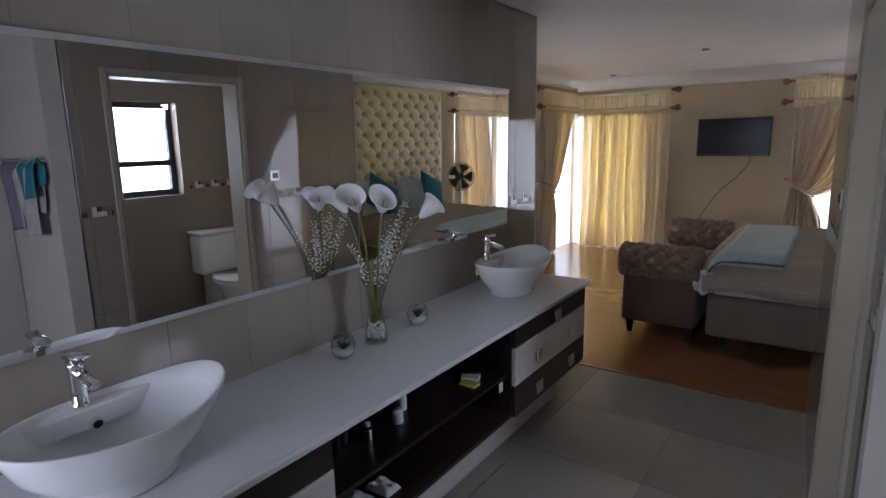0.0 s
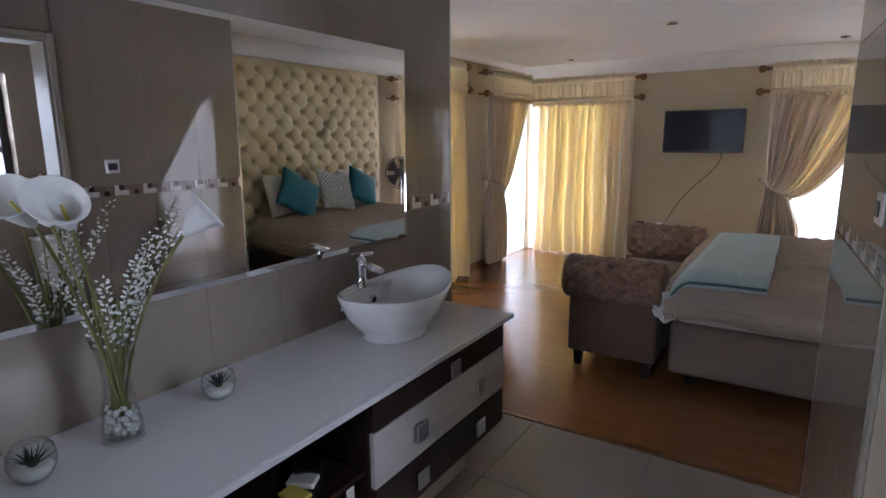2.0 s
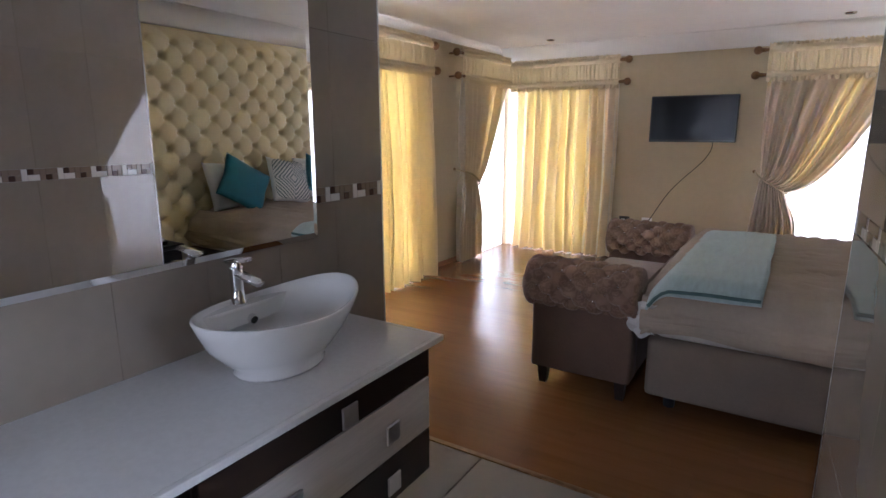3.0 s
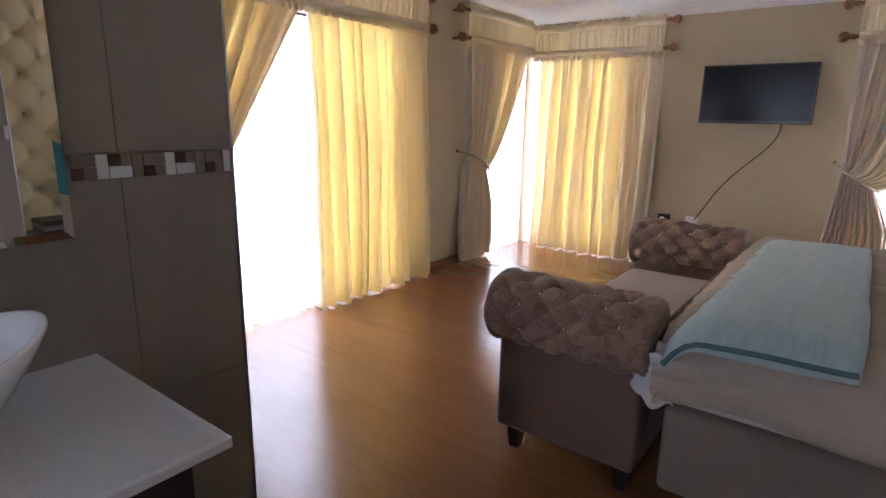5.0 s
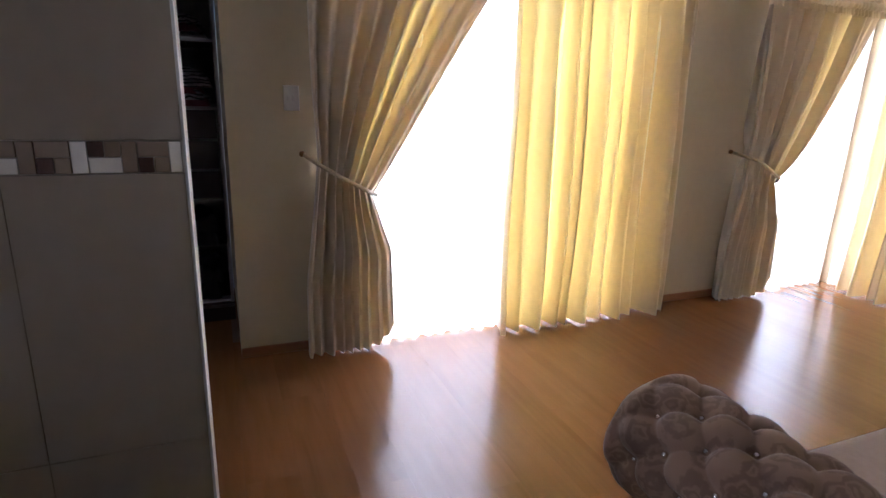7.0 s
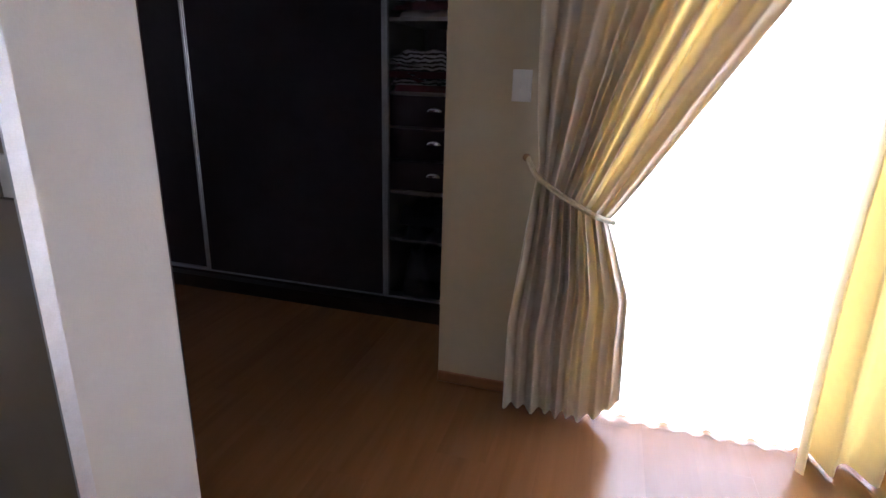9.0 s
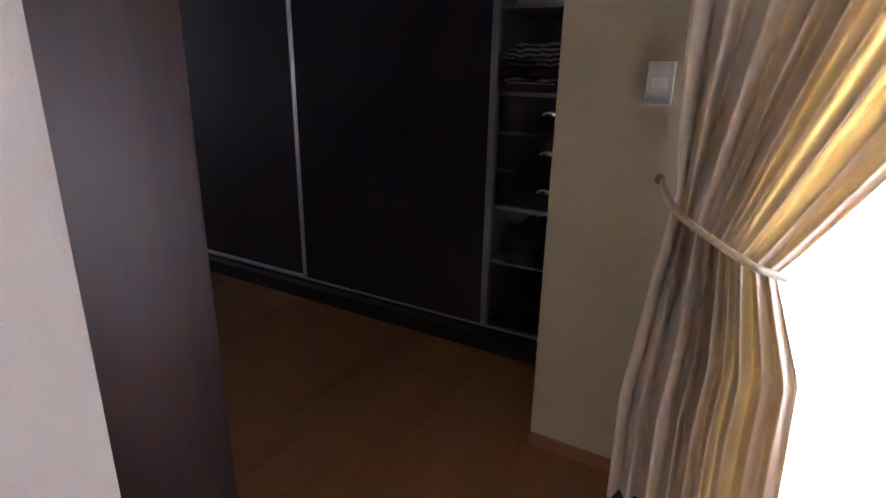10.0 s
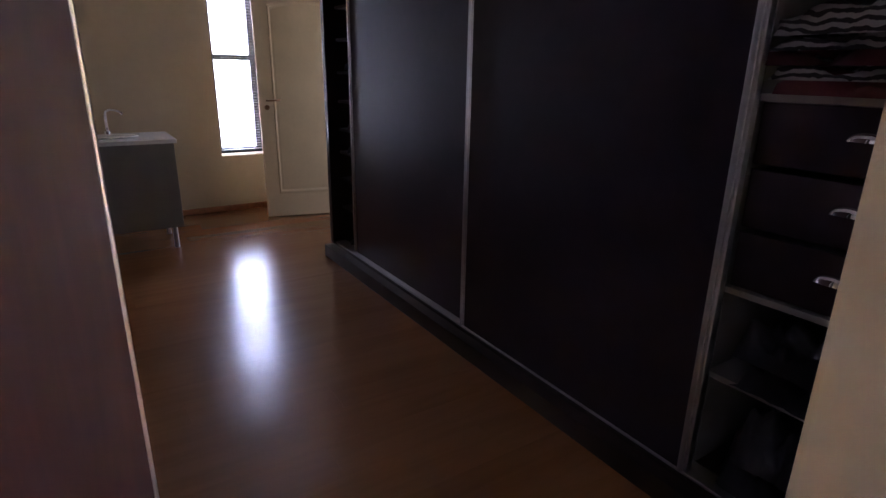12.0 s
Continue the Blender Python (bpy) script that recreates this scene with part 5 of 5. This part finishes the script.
grey_cabinet()
bl = thing("window_blind", (-3.855, -1.70, 2.0), "white slatted blind over the dressing window", "blind")
slat = None
for i in range(58):
    z = 2.03 - i * 0.0255
    if z < 0.57:
        break
    if slat is None:
        slat = part("slat", B(-4.055, -3.655, -1.735, -1.713, 0, 0.0012), M_WHITE, bl)
        slat.matrix_basis = Matrix.Translation((0, 0, z))
    else:
        o = new("slat", slat.data)
        o.parent, o.matrix_parent_inverse, o.matrix_basis = bl, slat.matrix_parent_inverse, Matrix.Translation((0, 0, z))
for x in (-3.97, -3.74):
    part("cord", tube([(x, -1.724, 0.56), (x, -1.724, 2.04)], 0.0012, 4), M_WHITE, bl)
part("head_rail", B(-4.06, -3.65, -1.745, -1.70, 2.03, 2.05), M_WHITE, bl)


# ---- toilet and bathroom ----
def toilet():
    t = thing("toilet", (1.2, 2.85, 0), "white close-coupled ceramic toilet", "toilet")
    yc = 2.78
    part("cistern", B(1.29, 1.49, yc - 0.19, yc + 0.19, 0.42, 0.80, bevel=0.03, segs=3), M_CERAMIC, t, smooth=True)
    part("cistern_lid", B(1.28, 1.495, yc - 0.20, yc + 0.20, 0.80, 0.835, bevel=0.012, segs=2), M_CERAMIC, t, smooth=True)
    part("flush_button", revolve([(0.025, 0), (0.024, 0.006), (0, 0.007)], 18, (1.39, yc, 0.835)), M_CHROME, t)
    part("pan", revolve([(0.12, 0.0), (0.125, 0.03), (0.10, 0.14), (0.12, 0.26), (0.17, 0.36), (0.185, 0.395), (0.16, 0.40), (0.0, 0.39)], 32, (1.08, yc, 0), 1.3, 1.0), M_CERAMIC, t, smooth=True)
    part("pan_neck", B(1.15, 1.47, yc - 0.10, yc + 0.10, 0.0, 0.42, bevel=0.03, segs=2), M_CERAMIC, t, smooth=True)
    part("seat_lid", revolve([(0.18, 0.0), (0.188, 0.012), (0.175, 0.028), (0.0, 0.032)], 32, (1.07, yc, 0.402), 1.3, 1.02), M_CERAMIC, t, smooth=True)


toilet()


def local_frame(ob_m, bm):
    bmesh.ops.transform(bm, verts=bm.verts, matrix=ob_m)
    return bm


df = thing("door_frame", SKEW @ Vector((0, -1.7, 0)), "cream painted door frame of the toilet doorway", "door frame", "", "structure")
for y0, y1, z0, z1 in ((-1.12, -1.085, 0, 2.115), (-2.025, -1.99, 0, 2.115), (-1.99, -1.12, 2.08, 2.115)):
    part("architrave", local_frame(SKEW, B(-0.014, 0.006, y0, y1, z0, z1, bevel=0.004)), M_JAMB, df)
for y0, y1 in ((-1.135, -1.121), (-1.989, -1.975)):
    part("jamb", local_frame(SKEW, B(-0.004, 0.18, y0, y1, 0, 2.079)), M_JAMB, df)
part("head", local_frame(SKEW, B(-0.004, 0.18, -1.974, -1.136, 2.064, 2.079)), M_JAMB, df)
panel_door(SKEW @ pose(0.19, -1.95, 0, 0, 0, 4), 0.80, 2.03, "door_2", "open cream toilet door")

# towels over a rail on the pale partition
tr = thing("towel_rail", (0.49, 1.04, 1.57), "chrome towel rail on the pale bathroom partition", "rail")
part("bar", tube([(0.22, 1.04, 1.57), (0.80, 1.04, 1.57)], 0.010, 10), M_CHROME, tr)
for x in (0.24, 0.78):
    part("bracket", tube([(x, 1.04, 1.57), (x, 1.09, 1.57)], 0.009, 8), M_CHROME, tr)
for x0, x1, z1, m, lab in ((0.52, 0.76, 1.16, M_TOWEL, "grey purple towel hanging over the rail"), (0.25, 0.46, 1.37, M_TEAL, "teal cloth hanging over the rail"), (0.30, 0.58, 1.14, M_CLOTHPALE, "pale towel hanging over the rail")):
    tw = thing("towel", ((x0 + x1) / 2, 1.04, 1.57), lab, "towel", "towels on the rail")
    lift = 0.014 if m == M_TEAL else 0.0

    def f(u, v, x0=x0, x1=x1, z1=z1, lift=lift):
        x = x0 + (x1 - x0) * u + 0.02 * math.sin(6 * v + u * 4)
        if v < 0.5:
            z, y = z1 + (1.57 - z1) * (v / 0.5), 1.022 - lift
        else:
            z, y = 1.57 - (1.57 - z1) * 0.7 * ((v - 0.5) / 0.5), 1.062
        top = math.exp(-((v - 0.5) / 0.03) ** 2)
        return (x, y + 0.010 * math.sin(u * 9 + 3 * v) * (1 - top) + (1.04 - y) * top, z + (0.014 + lift) * top - 0.03 * u * (1 - v))
    ob = part("cloth", sheet(16, 40, f), m, tw, smooth=True)
    ob.modifiers.new("thickness", "SOLIDIFY").thickness = 0.006

# ---- small things on the vanity ----
def vase():
    x, y, z = -1.52, 1.53, 0.79
    t = thing("glass_vase", (x, y, z), "tall flared glass vase half filled with white pebbles", "vase")
    prof = [(0.0, 0.004), (0.048, 0.004), (0.052, 0.0), (0.052, 0.01), (0.050, 0.05), (0.036, 0.13), (0.033, 0.18), (0.042, 0.25), (0.055, 0.295), (0.052, 0.295), (0.039, 0.25), (0.030, 0.18), (0.033, 0.13), (0.046, 0.05), (0.046, 0.012), (0.0, 0.012)]
    part("vessel", revolve(prof, 32, (x, y, z)), M_THIN, t, smooth=True)
    bm = bmesh.new()
    rnd = random.Random(5)
    for i in range(150):
        h = rnd.uniform(0.018, 0.095)
        r = 0.034 * math.sqrt(rnd.random()) * (1.1 - 3 * max(0, h - 0.05))
        a = rnd.uniform(0, 6.3)
        bmesh.ops.create_icosphere(bm, subdivisions=1, radius=rnd.uniform(0.006, 0.009), matrix=pose(x + r * math.cos(a), y + r * math.sin(a), z + h))
    part("pebbles", bm, M_PEBBLE, t, "white pebbles")
    fl = thing("flower_bouquet", (x, y, z + 0.06), "white calla lilies with sprigs of small blossom", "flowers")
    heads = [(-1.430, 1.365, 1.400, 0.1, -0.6), (-1.335, 1.395, 1.400, 0.7, -0.5), (-1.350, 1.655, 1.345, 0.6, 0.6), (-1.590, 1.46, 1.375, -0.6, -0.3)]
    for k, (hx, hy, hz, dx, dy) in enumerate(heads):
        b = Vector((x + 0.012 * math.cos(k), y + 0.012 * math.sin(k), z + 0.05))
        h = Vector((hx, hy, hz))
        mid = Vector((x + 0.25 * (hx - x), y + 0.25 * (hy - y), z + 0.36))
        pts = [b.lerp(mid, q).lerp(mid.lerp(h, q), q) for q in [i / 12 for i in range(13)]]
        st = part("stem", tube(pts, 0.0045, 7), M_GREEN, fl, "green stem", smooth=True)
        ax = (pts[-1] - pts[-2]).normalized()
        ax = (ax + Vector((dx, dy, 0.3)).normalized() * 0.42).normalized()
        s1 = ax.cross(Vector((0.1, 0.2, 1))).normalized()
        s2 = ax.cross(s1)

        def f(u, v, h=h, ax=ax, s1=s1, s2=s2):
            a = 2 * math.pi * u
            lip = 0.5 + 0.5 * math.cos(a)
            r = 0.006 + 0.043 * v ** 0.85 * (0.8 + 0.3 * lip) + 0.010 * max(0, v - 0.75) * 4
            L = 0.075 * v + 0.055 * v * v * lip - 0.03 * max(0, v - 0.8) * 5 * (0.5 + 0.5 * lip) * 0.6
            return h + ax * L + r * (math.cos(a) * s1 + math.sin(a) * s2)
        ob = part("petal", sheet(28, 16, f, close_u=True), M_PETAL, fl, "white funnel petal", smooth=True)
        ob.modifiers.new("thickness", "SOLIDIFY").thickness = 0.0016
        part("spadix", tube([h + ax * 0.02, h + ax * 0.075], 0.005, 7, 0.6), M_YELLOW, fl)
    rnd = random.Random(9)
    for k in range(14):
        # leafy bundle of cut stems standing in the vase
        a = k * 2.4
        b = Vector((x + 0.020 * math.cos(a + 2), y + 0.020 * math.sin(a + 2), z + 0.08))
        m = Vector((x + 0.016 * math.cos(a), y + 0.016 * math.sin(a), z + 0.19))
        e = Vector((x + 0.045 * math.cos(a), y + 0.02 + 0.05 * math.sin(a), z + rnd.uniform(0.33, 0.42)))
        part("cut_stem", tube([b, m, e], rnd.uniform(0.006, 0.009), 6, 0.5), M_GREEN, fl, smooth=True)
    for k, (ex, ey, ez) in enumerate(((0.02, 0.21, 0.60), (0.08, 0.17, 0.64), (0.14, 0.13, 0.56), (0.10, 0.04, 0.50), (-0.03, 0.15, 0.53), (0.13, -0.06, 0.47), (-0.05, -0.09, 0.45), (0.05, 0.10, 0.52))):
        tip = Vector((x + ex, y + ey, z + ez))
        b = Vector((x, y, z + 0.06))
        mid = Vector((x + 0.12 * ex, y + 0.12 * ey, z + 0.32))
        pts = [b.lerp(mid, q).lerp(mid.lerp(tip, q), q) for q in [i / 20 for i in range(21)]]
        part("twig", tube(pts, 0.0024, 5, 0.6), M_GREEN, fl)
        buds, leaves = bmesh.new(), bmesh.new()
        for i in range(44):
            q = 0.42 + 0.58 * i / 43
            p = pts[min(20, int(q * 20))].lerp(pts[min(20, int(q * 20) + 1)], q * 20 % 1)
            d = Vector((math.cos(i * 2.4), math.sin(i * 2.4), 0.5))
            r = rnd.uniform(0.0045, 0.0075) * (1.15 - 0.5 * q)
            bmesh.ops.create_icosphere(buds, subdivisions=1, radius=r, matrix=Matrix.LocRotScale(p + d * rnd.uniform(0.008, 0.016), d.to_track_quat("Z", "Y"), (0.75, 0.75, 1.7)))
            if i % 4 == 0:
                bmesh.ops.create_icosphere(leaves, subdivisions=1, radius=0.009, matrix=Matrix.LocRotScale(p + d * 0.010, d.to_track_quat("Z", "Y"), (0.35, 0.12, 1.5)))
        part("blossom", buds, M_PETAL, fl, "small white buds")
        part("leaves", leaves, M_GREEN, fl, "narrow green leaves")


vase()
for y in (1.315, 1.82):
    x, z = -1.51, 0.79
    t = thing("glass_terrarium", (x, y, z), "small round glass bowl with a dark succulent on white pebbles", "terrarium", "glass bowls on the vanity")
    part("bowl", revolve([(0.0, 0.003), (0.030, 0.002), (0.046, 0.022), (0.053, 0.05), (0.048, 0.078), (0.036, 0.094), (0.034, 0.093), (0.046, 0.077), (0.051, 0.05), (0.044, 0.023), (0.029, 0.005), (0.0, 0.006)], 28, (x, y, z)), M_THIN, t, smooth=True)
    part("pebbles", revolve([(0.0, 0.008), (0.028, 0.007), (0.040, 0.022), (0.043, 0.032), (0.03, 0.037), (0.0, 0.036)], 24, (x, y, z)), M_PEBBLE, t, smooth=True)
    rnd = random.Random(int(y * 100))
    pl = part("plant", ball((x, y, z + 0.045), 0.012), M_PLANT, t, "dark pointed succulent")
    for i in range(22):
        a, e = i * 2.4, rnd.uniform(0.3, 1.3)
        d = Vector((math.cos(a) * math.cos(e), math.sin(a) * math.cos(e), math.sin(e)))
        b = Vector((x, y, z + 0.04))
        part("leaf", tube([b, b + 0.02 * d, b + rnd.uniform(0.036, 0.058) * d + Vector((0, 0, 0.006))], 0.0042, 5, 0.1), M_PLANT, pl)

for k, (x, y, z, r, h, m, lab) in enumerate(((-1.30, 1.40, 0.518, 0.024, 0.075, M_WHITE, "white cosmetic jar on the open shelf"), (-1.36, 1.50, 0.518, 0.022, 0.09, M_WHITE, "small white bottle on the open shelf"), (-1.33, 1.08, 0.518, 0.02, 0.11, M_BLACK, "dark bottle on the open shelf"), (-1.38, 1.16, 0.518, 0.022, 0.10, M_BLACK, "black bottle on the open shelf"), (-1.30, 1.22, 0.518, 0.018, 0.08, M_CHROME, "silver capped bottle on the open shelf"))):
    t = thing("bottle", (x, y, z), lab, "bottle", "toiletries on the shelf")
    part("body", revolve([(r, 0.0), (r, h * 0.7), (r * 0.5, h * 0.8), (r * 0.5, h * 0.82), (0, h * 0.82)], 18, (x, y, z)), m, t, smooth=False)
    part("cap", revolve([(r * 0.6, h * 0.82), (r * 0.6, h), (0, h)], 14, (x, y, z)), M_WHITE if m != M_WHITE else M_ALU, t)
for k, (y, m) in enumerate(((1.86, M_YELLOW), (1.92, M_PAPER), (1.97, M_BLACK))):
    t = thing("small_packet", (-1.25, y, 0.518), "small packet lying on the open shelf", "packet", "packets on the shelf")
    bm = B(-0.045, 0.045, -0.03, 0.03, 0.0, 0.012 + 0.006 * k, bevel=0.003)
    bmesh.ops.transform(bm, verts=bm.verts, matrix=pose(-1.24 - 0.03 * k, y, 0.5185 + 0.0 * k, 0, 0, 25 * k))
    part("packet_body", bm, m, t)
for k, (y, s) in enumerate(((0.98, 1.0), (1.12, 0.8), (1.26, 0.6))):
    t = thing("folded_cloth", (-1.30, y, 0.30), "white folded face cloth on the low shelf", "cloth", "face cloths on the shelf")

    def f(u, v, y=y, s=s):
        a, b = 2 * u - 1, 2 * v - 1
        k2 = (max(0, 1 - a ** 6) * max(0, 1 - b ** 6)) ** 0.5
        return (-1.27 + 0.10 * a * s, y + 0.07 * b * s, 0.302 + 0.05 * s * k2 * (0.8 + 0.5 * noise.noise(Vector((a * 2, b * 2, y * 9)))))
    part("cloth", sheet(14, 14, f), M_CUSHWHITE, t, smooth=True)
tag = thing("paper_tag", (-1.145, 2.03, 0.47), "small white paper tag inside the shelf", "tag")
part("tag_card", B(-1.149, -1.147, 1.985, 2.02, 0.45, 0.497), M_PAPER, tag)

sw = thing("light_switch", SKEW @ Vector((-0.004, -0.86, 1.40)), "dark square switch on the tiled wall", "switch")
part("plate", local_frame(SKEW, B(-0.010, -0.0005, -0.90, -0.82, 1.36, 1.44, bevel=0.003)), M_ALU, sw)
part("rocker", local_frame(SKEW, B(-0.014, -0.010, -0.885, -0.835, 1.38, 1.42, bevel=0.003)), M_DARKFRAME, sw)
# unseen window added to go with the bathroom fill lamp
window("added_bath_window", "x", -1.92, -1.4, -0.5, 0.95, 1.85, (-0.95,), (), "dark framed window added out of view for the bathroom fill light")

# ---- pieces of floors and walls ----
rnd = random.Random(3)


def lay_planks(parent, x0, x1, y0, y1, w=0.193, length=1.28):
    meshes = {}
    row, y = 0, y0
    while y < y1 - 1e-4:
        wd = min(w, y1 - y)
        x = x0 - (row * 0.437 % 1) * length
        while x < x1 - 1e-4:
            s, e = max(x, x0), min(x + length, x1)
            if e - s > 0.02:
                key = (round(e - s, 3), round(wd, 3))
                if key not in meshes:
                    meshes[key] = piece_mesh("plank", e - s - 0.0002, wd - 0.0002, 0.012, 0.0, M_PLANK)
                piece_ob("plank", meshes[key], parent, pose(s, y, -0.012))
            x += length
        row, y = row + 1, y + w


lay_planks(floor_bed, -3.6, XH, 3.56, YT)
lay_planks(floor_dress, -4.75, -2.016, -1.651, 3.5596)

tile_floor = {}
for i in range(-2, 4):
    for j in range(9):
        xa = -0.535 + 0.65 * i
        s, e = max(xa, -1.70), min(xa + 0.65, 1.5)
        yb = 3.556 - 0.62 * j
        if e - s > 0.03:
            key = round(e - s, 3)
            if key not in tile_floor:
                tile_floor[key] = piece_mesh("tile", e - s - 0.003, 0.617, 0.006, 0.001, M_TILEFLOOR)
            piece_ob("tile", tile_floor[key], floor_bath, pose(s, yb - 0.6185, -0.006, rnd.uniform(-0.06, 0.06), rnd.uniform(-0.06, 0.06), 0))

ROWS = ((0.012, 0.615), (0.617, 1.224), (1.290, 1.895), (1.897, CEIL - 0.004))


def wall_tile_mesh(store, w, h):
    key = (round(w, 3), round(h, 3))
    if key not in store:
        store[key] = piece_mesh("tile", 0.011, w, h, 0.0006, M_TILE)
    return store[key]


wall_van = bpy.data.objects["wall_vanity"]
grout = structure("tile_bed", B(-1.711, -1.709, -1.8, 3.481, 0.0, CEIL - 0.002), M_GROUT, "grey grout behind the vanity wall tiles", "grout")
store = {}
y = 3.483
while y > -1.8:
    w = min(0.31, y + 1.8)
    for lo, hi in ROWS:
        if w > 0.02:
            piece_ob("tile", wall_tile_mesh(store, w - 0.0012, hi - lo), wall_van, pose(-1.7085, y - w + 0.0015, lo, 0, rnd.uniform(-0.05, 0.05), rnd.uniform(-0.08, 0.08)))
    y -= 0.31
bands = {}


def mosaic(parent, m, y0, y1):
    """A band of small glass mosaic: upright whites, browns and pairs of little squares."""
    def put(a, b, lo, hi, material):
        key = (round(b - a, 4), round(hi - lo, 4), material.name)
        if key not in bands:
            bands[key] = piece_mesh("mosaic_tile", 0.008, b - a - 0.002, hi - lo - 0.002, 0.0008, material)
        piece_ob("mosaic_tile", bands[key], parent, m @ pose(0, a + 0.001, lo + 0.001))
    z0, z1 = 1.226, 1.288
    zm, p, k = (z0 + z1) / 2, y0, 0
    while p < y1 - 0.01:
        kind = k % 4
        e = min(p + (0.028 if kind in (1, 3) else 0.056), y1)
        if kind == 1:
            put(p, e, z0, z1, M_MOSW)
        elif kind == 3:
            put(p, e, z0, z1, M_MOST)
        else:
            h = (p + e) / 2
            lo, hi = ((z0, zm), (zm, z1)) if kind == 0 else ((zm, z1), (z0, zm))
            put(p, h, *lo, M_MOSB)
            put(h, e, *lo, M_MOST)
            put(p, e, *hi, M_MOSW if kind == 2 else M_MOST)
        p, k = e, k + 1


mosaic(wall_van, Matrix.Translation((-1.7065, 0, 0)), 3.066, 3.481)
structure("tile_corner_trim", B(-1.722, -1.694, 3.4845, 3.4895, 0.0, CEIL - 0.003), M_TRIM, "thin aluminium tile edge trim", "trim")

# tiles and mosaic on the skewed wall
y = -0.003
HOLE = (-2.025, -1.085)
while y > -2.22:
    w = min(0.31, y + 2.22)
    s, e = y - w, y
    for lo, hi in ROWS:
        segs = [(s, e)]
        if lo < 2.13:
            segs = [(a, b) for a, b in ((s, min(e, HOLE[0])), (max(s, HOLE[1]), e)) if b - a > 0.02]
        for a, b in segs:
            piece_ob("tile", wall_tile_mesh(store, b - a - 0.001, hi - lo), cross, SKEW @ pose(0.0, a + 0.0015, lo))
    y -= 0.31
box_fill = [(a, min(a + 0.31, HOLE[1])) for a in (HOLE[0], HOLE[0] + 0.31, HOLE[0] + 0.62, HOLE[0] + 0.93)]
for a, b in box_fill:
    if b - a > 0.02:
        piece_ob("tile", wall_tile_mesh(store, b - a - 0.002, CEIL - 0.004 - 2.117), cross, SKEW @ pose(0.0, a + 0.0015, 2.117))
mosaic(cross, SKEW @ Matrix.Translation((0.002, 0, 0)), -1.083, -0.003)
mosaic(cross, SKEW @ Matrix.Translation((0.002, 0, 0)), -2.218, -2.027)
trim = structure("tile_corner_trim_opposite", B(0.0, 0.012, 0.0005, 0.005, 0.0, CEIL - 0.003), M_ALU, "thin aluminium edge trim on the tiled wall", "trim")
trim.matrix_world = SKEW
trim2 = structure("tile_corner_trim_near", B(0.0, 0.012, -2.226, -2.2205, 0.0, CEIL - 0.003), M_ALU, "thin aluminium edge trim at the tiled wall end", "trim")
trim2.matrix_world = SKEW

# mosaic band in the toilet
tw_wall = bpy.data.objects["wall_toilet_east"]
mosaic(tw_wall, Matrix.Translation((1.4935, 0, 0)), 2.66, 3.29)
mosaic(tw_wall, Matrix.Translation((1.4935, 0, 0)), 1.21, 2.03)
